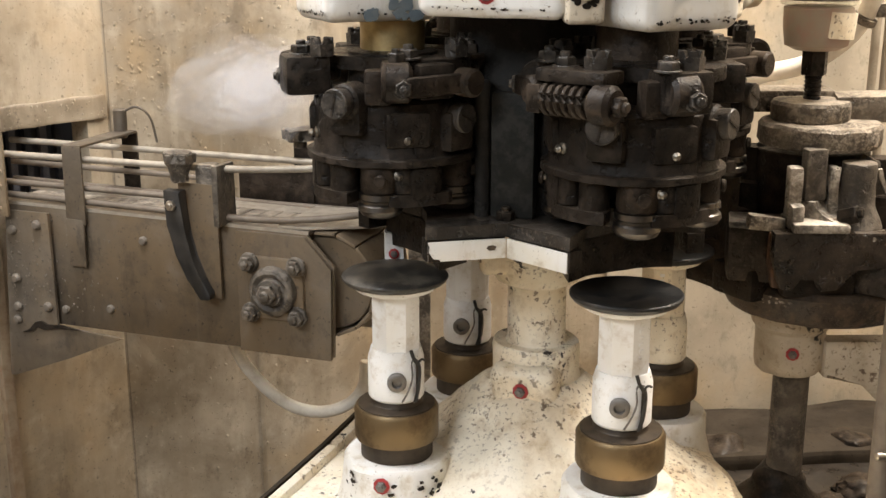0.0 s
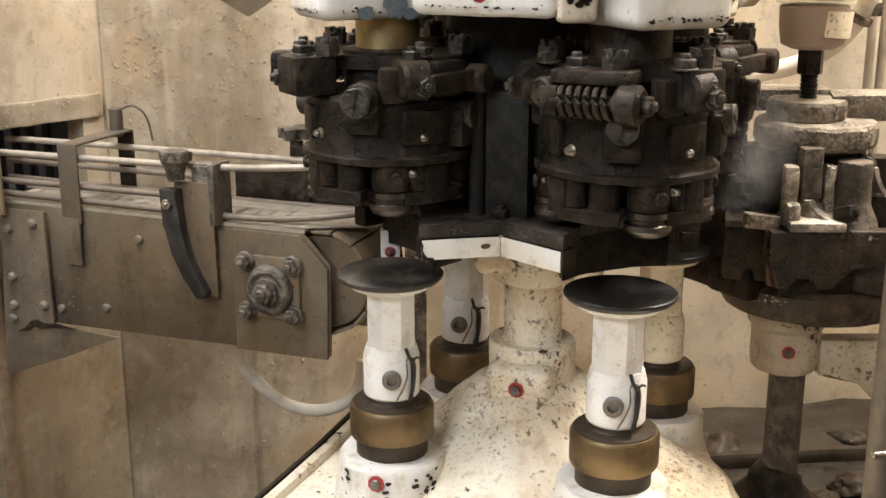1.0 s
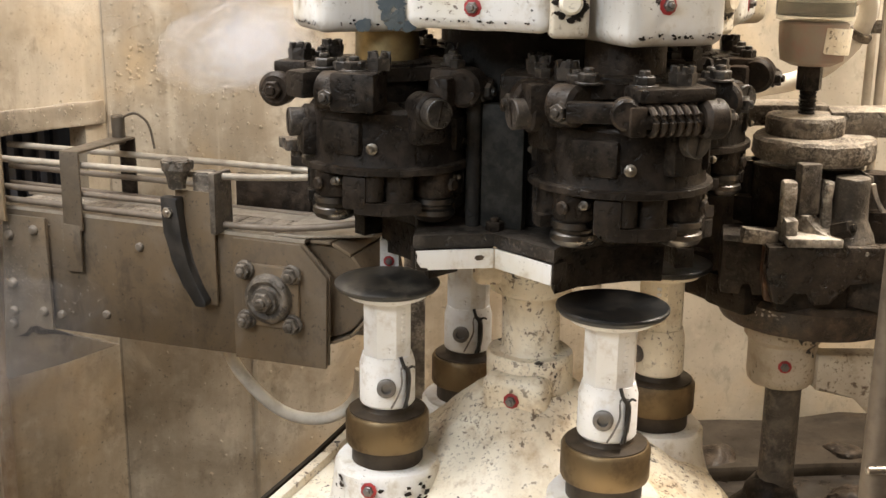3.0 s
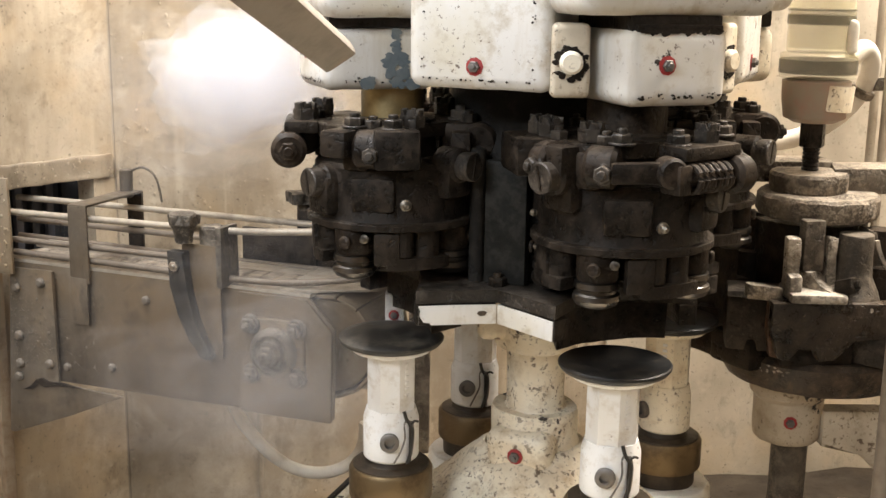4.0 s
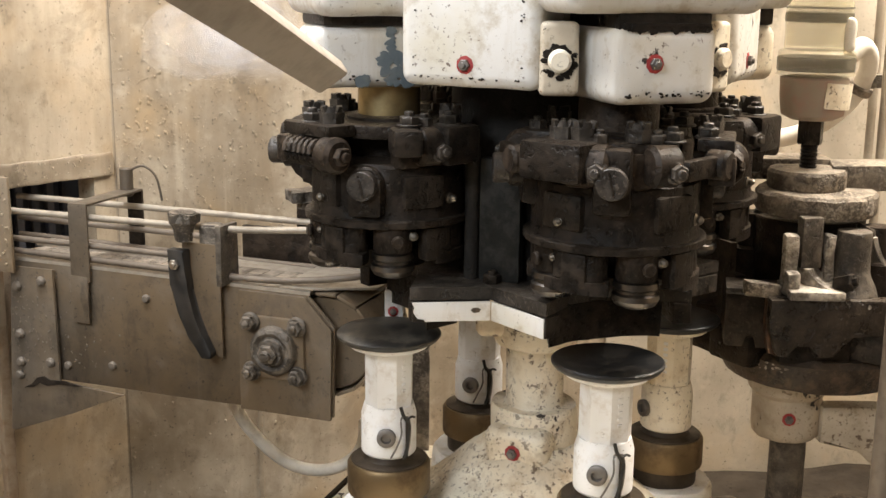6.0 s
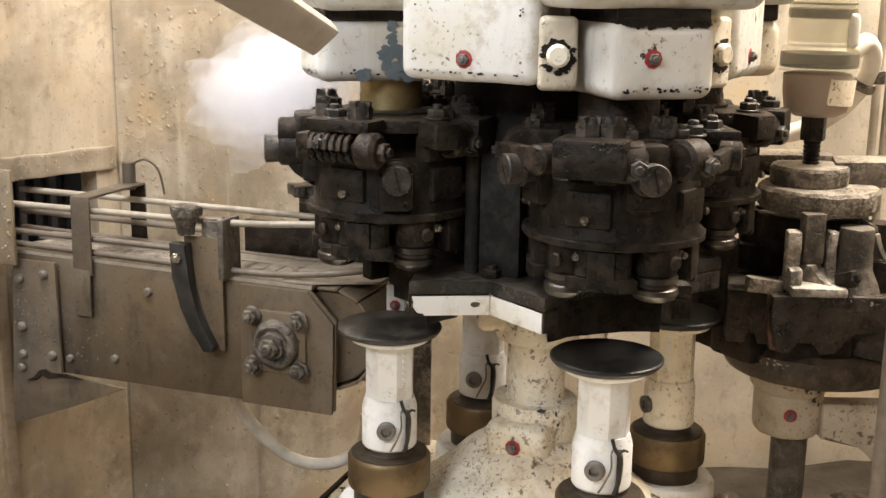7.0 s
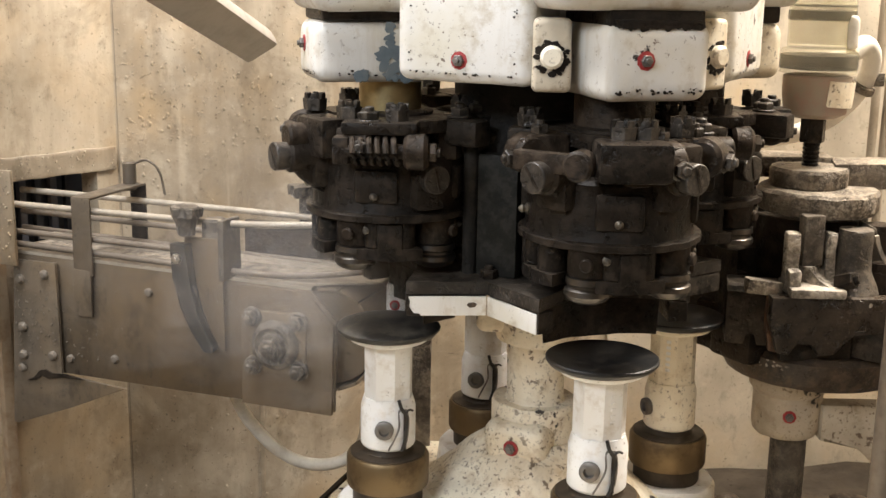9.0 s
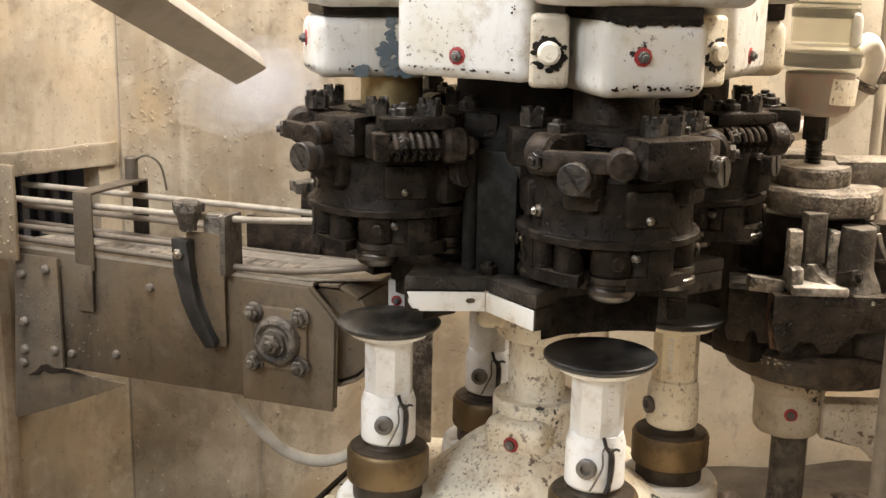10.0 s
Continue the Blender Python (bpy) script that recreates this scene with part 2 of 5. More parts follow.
def steam_material(name, density):
    m = Nodes(name)
    clear = m.tree.nodes.new("ShaderNodeBsdfTransparent")
    fog = m.node("ShaderNodeBsdfTranslucent", Color=(0.97, 0.97, 1.0, 1))
    white = m.node("ShaderNodeBsdfDiffuse", Color=(0.97, 0.97, 1.0, 1))
    both, out = m.tree.nodes.new("ShaderNodeMixShader"), m.tree.nodes.new("ShaderNodeMixShader")
    both.inputs[0].default_value = 0.5
    m.link(fog.outputs[0], both.inputs[1])
    m.link(white.outputs[0], both.inputs[2])
    wisps = m.ramp(m.noise(9, 3, 0.5, None, 0.4), [(0.34, density * 0.3), (0.7, density)])
    m.link(wisps, out.inputs[0])
    m.link(clear.outputs[0], out.inputs[1])
    m.link(both.outputs[0], out.inputs[2])
    m.link(out.outputs[0], m.tree.nodes["Material Output"].inputs[0])
    return m.mat


STEAM = steam_material("dense_white_steam", 0.034)
THIN_STEAM = steam_material("thin_white_steam", 0.015)
BRIGHT_STEAM = steam_material("bright_white_steam", 0.13)
WISP_STEAM = steam_material("faint_grey_steam", 0.009)


# ---- mesh helpers ----
def turn(axis, degrees):
    return Matrix.Rotation(radians(degrees), 4, axis)


def at(x, y, z):
    return Matrix.Translation((x, y, z))


def along(p, q):
    """Pose whose z runs from p to q."""
    return Matrix.Translation(p) @ (Vector(q) - Vector(p)).to_track_quat("Z", "Y").to_matrix().to_4x4()


def lathe(bm, profile, m=None, seg=32):
    m = m or Matrix()
    rings = []
    for r, z in profile:
        if r < 1e-6:
            rings.append([bm.verts.new(m @ Vector((0, 0, z)))])
        else:
            rings.append([bm.verts.new(m @ Vector((r * math.cos(2 * math.pi * i / seg), r * math.sin(2 * math.pi * i / seg), z))) for i in range(seg)])
    for a, b in zip(rings, rings[1:]):
        for i in range(seg):
            j = (i + 1) % seg
            if len(a) == 1 and len(b) == 1:
                continue
            if len(a) == 1:
                bm.faces.new((a[0], b[j], b[i]))
            elif len(b) == 1:
                bm.faces.new((a[i], a[j], b[0]))
            else:
                bm.faces.new((a[i], a[j], b[j], b[i]))
    for ring, flip in ((rings[0], True), (rings[-1], False)):
        if len(ring) > 1:
            bm.faces.new(ring[::-1] if flip else ring)
    return bm


def cyl(bm, r, z0, z1, m=None, seg=24, bevel=0.0012):
    b = min(bevel, r * 0.4, abs(z1 - z0) * 0.4)
    return lathe(bm, [(r - b, z0), (r, z0 + b), (r, z1 - b), (r - b, z1)], m, seg)


def box(bm, size, m=None, bevel=0.002):
    m = m or Matrix()
    made = bmesh.ops.create_cube(bm, size=1.0, matrix=m @ Matrix.Diagonal((*size, 1)))
    if bevel:
        edges = list({e for v in made["verts"] for e in v.link_edges})
        bmesh.ops.bevel(bm, geom=edges, offset=bevel, segments=2, affect="EDGES", profile=0.6)
    return bm


def prism(bm, outline, z0, z1, m=None, bevel=0.0):
    m = m or Matrix()
    lo = [bm.verts.new(m @ Vector((x, y, z0))) for x, y in outline]
    hi = [bm.verts.new(m @ Vector((x, y, z1))) for x, y in outline]
    faces = [bm.faces.new(lo[::-1]), bm.faces.new(hi)]
    n = len(outline)
    for i in range(n):
        faces.append(bm.faces.new((lo[i], lo[(i + 1) % n], hi[(i + 1) % n], hi[i])))
    if bevel:
        bmesh.ops.bevel(bm, geom=list({e for f in faces for e in f.edges}), offset=bevel, segments=2, affect="EDGES", profile=0.6)
    return bm


def tube(bm, points, r, seg=12):
    pts = [Vector(p) for p in points]
    rings = []
    up = Vector((0, 0.2, 1))
    for i, p in enumerate(pts):
        d = (pts[min(i + 1, len(pts) - 1)] - pts[max(i - 1, 0)]).normalized()
        side = d.cross(up)
        if side.length < 0.05:
            side = d.cross(Vector((1, 0, 0)))
        side.normalize()
        other = side.cross(d)
        rings.append([bm.verts.new(p + r * (math.cos(a) * side + math.sin(a) * other)) for a in (2 * math.pi * k / seg for k in range(seg))])
    for a, b in zip(rings, rings[1:]):
        for k in range(seg):
            bm.faces.new((a[k], a[(k + 1) % seg], b[(k + 1) % seg], b[k]))
    bm.faces.new(rings[0][::-1])
    bm.faces.new(rings[-1])
    return bm


def smooth_path(points, steps=8):
    pts = [Vector(p) for p in points]
    out = []
    for i in range(len(pts) - 1):
        p0, p1, p2, p3 = pts[max(i - 1, 0)], pts[i], pts[i + 1], pts[min(i + 2, len(pts) - 1)]
        for k in range(steps):
            t = k / steps
            out.append(0.5 * (2 * p1 + (p2 - p0) * t + (2 * p0 - 5 * p1 + 4 * p2 - p3) * t * t + (3 * p1 - p0 - 3 * p2 + p3) * t ** 3))
    return out + [pts[-1]]


def roughen(bm, amount, scale, seed=0.0):
    for v in bm.verts:
        n = noise.noise_vector(v.co * scale + Vector((seed, seed, seed)))
        v.co += n * amount


def mesh_of(bm, material, sharp=35):
    data = bpy.data.meshes.new("shape")
    bmesh.ops.recalc_face_normals(bm, faces=bm.faces)
    bm.to_mesh(data)
    bm.free()
    for poly in data.polygons:
        poly.use_smooth = True
    data.set_sharp_from_angle(angle=radians(sharp))
    data.materials.append(material)
    return data


def thing(name, base, label, category, group="", kind=""):
    """An Empty at its base, given from the height of the eye."""
    ob = new(name)
    ob.empty_display_size = 0.02
    ob.location = (base[0], base[1], base[2] + Z0)
    return tagged(ob, label, category, group, kind)


def part(name, bm, material, parent, label="", m=None):
    """One mesh under a thing or under a part. The bmesh is in the parent's space, or in the space of the pose m there."""
    data = mesh_of(bm, material) if isinstance(bm, bmesh.types.BMesh) else bm
    ob = new(name, data)
    ob.parent = parent
    if m is not None:
        ob.matrix_basis = m
    return tagged(ob, label)


def solid(name, bm, material, label, category, group="", kind=""):
    """A top-level mesh, built in places given from the height of the eye."""
    ob = new(name, mesh_of(bm, material))
    ob.location = (0, 0, Z0)
    return tagged(ob, label, category, group, kind)


def B():
    return bmesh.new()


def hex_nut(bm, r, z0, z1, m=None):
    m = m or Matrix()
    lathe(bm, [(r * 0.93, z0), (r, z0 + r * 0.1), (r, z1 - r * 0.12), (r * 0.88, z1)], m, 6)
    lathe(bm, [(r * 0.5, z1 - 0.0005), (r * 0.5, z1 + r * 0.35), (r * 0.38, z1 + r * 0.45)], m, 14)
    return bm


def castle_nut(bm, r, z0, z1, m=None):
    """A slotted nut: one closed shell with six notches in its crown."""
    m = m or Matrix()
    seg = 36
    rings = []
    for rr, kind in ((0.93, "low"), (1.0, "top"), (0.86, "top"), (0.86, "crown"), (0.5, "crown"), (0.5, "top")):
        ring = []
        for k in range(seg):
            a = 2 * math.pi * k / seg
            hexed = math.cos(math.pi / 6) / math.cos(a % (math.pi / 3) - math.pi / 6) if rr > 0.9 else 1.0
            z = {"low": z0, "top": z1, "crown": z1 + (r * 0.45 if k % 6 > 1 else 0.0002)}[kind]
            ring.append(bm.verts.new(m @ Vector((r * rr * hexed * math.cos(a), r * rr * hexed * math.sin(a), z))))
        rings.append(ring)
    for a, b in zip(rings, rings[1:]):
        for k in range(seg):
            bm.faces.new((a[k], a[(k + 1) % seg], b[(k + 1) % seg], b[k]))
    bm.faces.new(rings[0][::-1])
    bm.faces.new(rings[-1])
    return bm


def flake(bm, m, r, rng):
    """A thin ragged chip of missing paint, lying in the y-z plane of m."""
    n = rng.randint(7, 11)
    ring = [bm.verts.new(m @ Vector((0.0004, r * rng.uniform(0.5, 1.2) * math.cos(2 * math.pi * k / n), r * rng.uniform(0.35, 0.9) * math.sin(2 * math.pi * k / n)))) for k in range(n)]
    top = bm.verts.new(m @ Vector((0.0007, 0, 0)))
    for k in range(n):
        bm.faces.new((ring[k], ring[(k + 1) % n], top))


# ---- the room ----
def room():
    # back wall of the machine cell, running from the corner to the far side
    c = Vector((-0.34, 1.25))
    e = Vector((1.5, 1.62))
    d = (e - c).normalized()
    n = Vector((-d.y, d.x))
    bm = B()
    prism(bm, [c, e, e + n * 0.03, c + n * 0.03], -Z0, 1.45)
    solid("wall_back", bm, WALL_SHEET, "splashed beige sheet-metal back wall of the machine cell", "wall", kind="structure")
    bm = B()
    a, b = c + d * 0.56, c + d * 1.85
    prism(bm, [a - n * 0.004, b - n * 0.004, b - n * 0.0005, a - n * 0.0005], -0.62, 1.44)
    solid("wall_panel", bm, PALE_WALL, "smooth pale sheet panel on the back wall", "wall", kind="structure")
    bm = B()
    q = c + d * 0.0015
    prism(bm, [q, q + d * 0.0014, q + d * 0.0014 - n * 0.0004, q - n * 0.0004], -Z0, 1.4)
    solid("trim_corner", bm, LIP_SHEET, "thin soiled seam in the corner of the cell", "trim", kind="structure")
    # standing seam on it
    bm = B()
    s = c + d * 0.145
    prism(bm, [s, s + d * 0.006, s + d * 0.004 - n * 0.0012, s - n * 0.0012], -Z0, -0.30)
    solid("trim_seam", bm, SHEET, "thin soiled vertical seam on the back wall", "trim", kind="structure")
    # side wall with the conveyor's opening
    u = Vector((-0.66, -0.75)).normalized()
    w = Vector((-u.y, u.x)) * -1
    far = c + u * 1.35
    o0, o1 = c + u * 0.025, c + u * 0.125
    z_hi, z_lo = -0.2, -0.275
    bm = B()
    k = w * 0.03
    for a, b, z0, z1 in ((c, far, z_hi, 1.45), (c, far, -Z0, z_lo), (c, o0, z_lo, z_hi), (o1, far, z_lo, z_hi)):
        prism(bm, [a, b, b + k, a + k], z0, z1)
    solid("wall_side", bm, WALL_SHEET, "splashed beige sheet-metal side wall with an opening for the conveyor", "wall", kind="structure")
    # folded lip above the opening
    bm = B()
    prism(bm, [c + u * 0.003 - k * 0.16, c + u * 0.14 - k * 0.16, c + u * 0.14 - k * 0.002, c + u * 0.003 - k * 0.002], -0.203, -0.178, None, 0.0015)
    bmesh.ops.subdivide_edges(bm, edges=bm.edges[:], cuts=7, use_grid_fill=True)
    roughen(bm, 0.0016, 70)
    solid("trim_opening", bm, LIP_SHEET, "dusty folded sheet lip above the wall opening", "trim", kind="structure")
    bm = B()
    q = c + u * 0.139
    prism(bm, [q - k * 0.35, q + u * 0.012 - k * 0.35, q + u * 0.012 - k * 0.002, q - k * 0.002], -0.7, -0.19, None, 0.0015)
    solid("trim_edge", bm, RUST_EDGE, "rust-streaked vertical edge strip on the side wall", "trim", kind="structure")
    # the rest of the plant room, closed round and above
    bm = B()
    for size, place in (((0.05, 4.0, 2.8), (1.52, -0.35, 0.05)), ((3.2, 0.05, 2.8), (0.0, -2.2, 0.05)), ((0.05, 2.5, 2.8), (-1.3, -1.0, 0.05))):
        box(bm, size, at(*place), 0)
    solid("wall_room", bm, PALE_WALL, "pale painted walls of the plant room", "wall", kind="structure")
    bm = B()
    box(bm, (3.4, 4.4, 0.05), at(0.1, -0.3, 1.47), 0)
    solid("ceiling", bm, PALE_WALL, "plain pale plant room ceiling", "ceiling", kind="structure")
    bm = B()
    box(bm, (3.4, 4.4, 0.05), at(0.1, -0.3, -Z0 - 0.025), 0)
    solid("floor", bm, DARK_FLOOR, "dark wet concrete floor", "floor", kind="structure")
    return c, d, n, u, w


CORNER, BACK_DIR, BACK_N, SIDE_DIR, SIDE_N = room()


# ---- the turret ----
CX, CY, RING = 0.0903, 0.973, 0.132
STATIONS = (204.1, 294.1, 24.1, 114.1)
turret = thing("seaming_turret", (CX, CY, 0), "can seaming turret with white housing, black heads and four lifters", "machine")


def polar(r, deg, z=0.0):
    return Vector((r * math.cos(radians(deg)), r * math.sin(radians(deg)), z))


def red_bolt(parent, place, normal, r=0.0042):
    m = along(place, Vector(place) + Vector(normal))
    bm = B()
    lathe(bm, [(r * 1.5, -0.0005), (r * 1.56, 0.0004), (r * 1.1, 0.0008)], m, 9)
    ring = part("paint_mark", bm, RED_PAINT, parent, "red marker paint round the bolt")
    bm = B()
    hex_nut(bm, r, 0.0005, r * 0.9, m)
    part("bolt", bm, GREY_STEEL, parent)


def rounded(bm, size, m, radius):
    """A cast block with soft corners and a slightly wavy painted skin."""
    made = B()
    bmesh.ops.create_cube(made, size=1.0, matrix=Matrix.Diagonal((*size, 1)))
    bmesh.ops.bevel(made, geom=made.edges[:], offset=radius, segments=5, affect="EDGES", profile=0.5)
    bmesh.ops.subdivide_edges(made, edges=[e for e in made.edges if e.calc_length() > 0.02], cuts=6, use_grid_fill=True)
    roughen(made, 0.0007, 38, size[1] * 50)
    made.transform(m)
    data = bpy.data.meshes.new("casting")
    made.to_mesh(data)
    made.free()
    bm.from_mesh(data)
    bpy.data.meshes.remove(data)


def turret_housing(turret):
    bm = B()
    lathe(bm, [(0.08, -0.066), (0.118, -0.066), (0.124, -0.06), (0.124, 0.30), (0.05, 0.30)], None, 72)
    housing = part("housing", bm, WHITE_PAINT, turret, "chipped white painted drum housing")
    for a in STATIONS:
        bm = B()
        rounded(bm, (0.07, 0.105, 0.366), turn("Z", a + 46.5) @ at(0.128, 0, 0.117), 0.009)
        part("housing_lobe", bm, WHITE_PAINT, turret, "chipped white painted housing lobe")
    for s, a in enumerate(STATIONS):
        m = turn("Z", a)
        bm = B()
        tall = 0.052 if s == 1 else 0.046
        rounded(bm, (0.09, 0.078 if s % 2 else 0.072, tall), m @ at(0.153, 0, -0.0725 + tall / 2), 0.0095)
        part("boss", bm, CREAM_PAINT if s == 2 else WHITE_PAINT, turret, "white painted spindle boss")
        bm = B()
        box(bm, (0.088, 0.07, 0.016), m @ at(0.149, 0, -0.019), 0.003)
        part("grease_gap", bm, BLACK_STEEL, turret, "black greasy gap above the boss")
        if s == 1:
            bm = B()
            box(bm, (0.0895, 0.066, 0.005), m @ at(0.1515, 0, -0.0212), 0.0015)
            bmesh.ops.subdivide_edges(bm, edges=bm.edges[:], cuts=4, use_grid_fill=True)
            roughen(bm, 0.0011, 150)
            part("grease_bead", bm, BLACK_STEEL, turret, "thick black grease along the boss")
        bm = B()
        rounded(bm, (0.1, 0.15 if s % 2 else 0.112, 0.12), m @ at(0.152, 0, 0.0405 if s == 0 else 0.047), 0.012)
        part("cap", bm, WHITE_PAINT, turret, "white painted rounded cap over the boss")
        # round plug beside the boss
        for side in ((-1, 1) if s == 1 else ()):
            q = turn("Z", a + side * (21 if side < 0 else 22))
            bm = B()
            rounded(bm, (0.018, 0.026, 0.05), q @ at(0.162, 0, -0.044), 0.004)
            part("plug_pad", bm, STAINED_PAINT if side < 0 else CREAM_PAINT, turret)
            grime = random.Random(40 + side)
            bm = B()
            for k in range(46):
                w = grime.uniform(0, math.tau)
                rr = 0.0079 + abs(grime.gauss(0, 0.0018)) + (0.0016 if math.sin(w) < -0.2 else 0)
                flake(bm, q @ at(0.17125, rr * math.cos(w) * 0.95, -0.045 + rr * math.sin(w)), grime.uniform(0.0012, 0.0034), grime)
            tagged(part("grease_smear", bm, BLACK_STEEL, turret, "black grease round the plug"), kind="stuff")
            bm = B()
            cyl(bm, 0.0079, -0.004, 0.005, q @ at(0.1725, 0, -0.045) @ turn("Y", 90), 24, 0.002)
            part("plug", bm, CREAM_PAINT, turret, "round cream painted plug")
        bm = B()
        ring_r = 0.0245 if s == 0 else 0.029
        cyl(bm, ring_r, -0.098, -0.06, at(*polar(RING, a)), 40, 0.001)
        part("bearing_ring", bm, BRIGHT_BRASS if s == 0 else BROWN_STEEL, turret, "polished brass bearing ring" if s == 0 else "rusty bearing ring")
        if s > 1:
            continue
        red_bolt(turret, polar(0.1985, a - 3, -0.045), polar(1, a - 3))
        red_bolt(turret, polar(0.163, a + 46, -0.05), polar(1, a + 46))
    # chipped paint along the lower edges
    rng = random.Random(8)
    bm = B()
    for a in STATIONS[:2]:
        for k in range(34):
            y = rng.uniform(-0.032, 0.032)
            flake(bm, turn("Z", a) @ at(0.1981, y, -0.0668 + abs(rng.gauss(0, 0.0014))), rng.uniform(0.0005, 0.0016), rng)
        for k in range(18):
            y = rng.uniform(-0.04, 0.04)
            flake(bm, turn("Z", a + 46.5) @ at(0.1631, y, -0.0598 + abs(rng.gauss(0, 0.0006))), rng.uniform(0.0004, 0.0014), rng)
        for k in range(16):
            y = rng.choice((-1, 1)) * rng.uniform(0.039, 0.0415)
            flake(bm, turn("Z", a + 46.5) @ at(0.1631, y, rng.uniform(-0.055, 0.0)), rng.uniform(0.0004, 0.0013), rng)
    for k in range(26):
        flake(bm, at(*polar(RING, STATIONS[0])) @ turn("Z", STATIONS[0] + 90) @ at(0.0361, rng.uniform(-0.05, 0.03), -0.0668 + abs(rng.gauss(0, 0.0016))), rng.uniform(0.0005, 0.0016), rng)
    tagged(part("chipped_edge", bm, BLACK_STEEL, turret, "dark chips along the painted edges"), kind="stuff")
    # black grease drips from the gap over the front boss
    bm = B()
    for k in range(60):
        y = -0.034 + 0.0682 * k / 59
        flake(bm, turn("Z", STATIONS[1]) @ at(0.1975, y * 0.9, -0.0232 + 0.003 * noise.noise(Vector((k * 0.31, 0, 5)))), rng.uniform(0.001, 0.0032), rng)
    tagged(part("grease_run", bm, BLACK_STEEL, turret, "black grease drips over the boss"), kind="stuff")
    # seam beside the plug
    bm = B()
    box(bm, (0.008, 0.0016, 0.042), turn("Z", STATIONS[1] - 26.5) @ at(0.158, 0, -0.036), 0)
    part("seam", bm, BLACK_STEEL, turret)
    # flaked patch on the boss over the conveyor
    m = at(*polar(RING, STATIONS[0])) @ turn("Z", STATIONS[0] + 90)
    bm = B()
    for dy, dz, w, h in ((-0.010, -0.041, 0.005, 0.026), (-0.016, -0.055, 0.006, 0.017), (-0.004, -0.055, 0.006, 0.02), (-0.009, -0.064, 0.012, 0.012), (-0.032, -0.067, 0.01, 0.006), (0.004, -0.068, 0.012, 0.005)):
        for k in range(24):
            flake(bm, m @ at(0.0362 + k * 0.00002, dy + rng.uniform(-0.42, 0.42) * w, dz + rng.uniform(-0.48, 0.48) * h), rng.uniform(0.0024, 0.0042), rng)
    part("flaked_patch", bm, GREY_PATCH, turret, "flaked grey primer patch")


before = set(turret.children)
turret_housing(turret)
for ob in set(turret.children) - before:
    ob.location.z -= 0.0035


def smooth_profile(profile, steps):
    return [(v.x, v.y) for v in smooth_path([(r, z, 0) for r, z in profile], steps)]


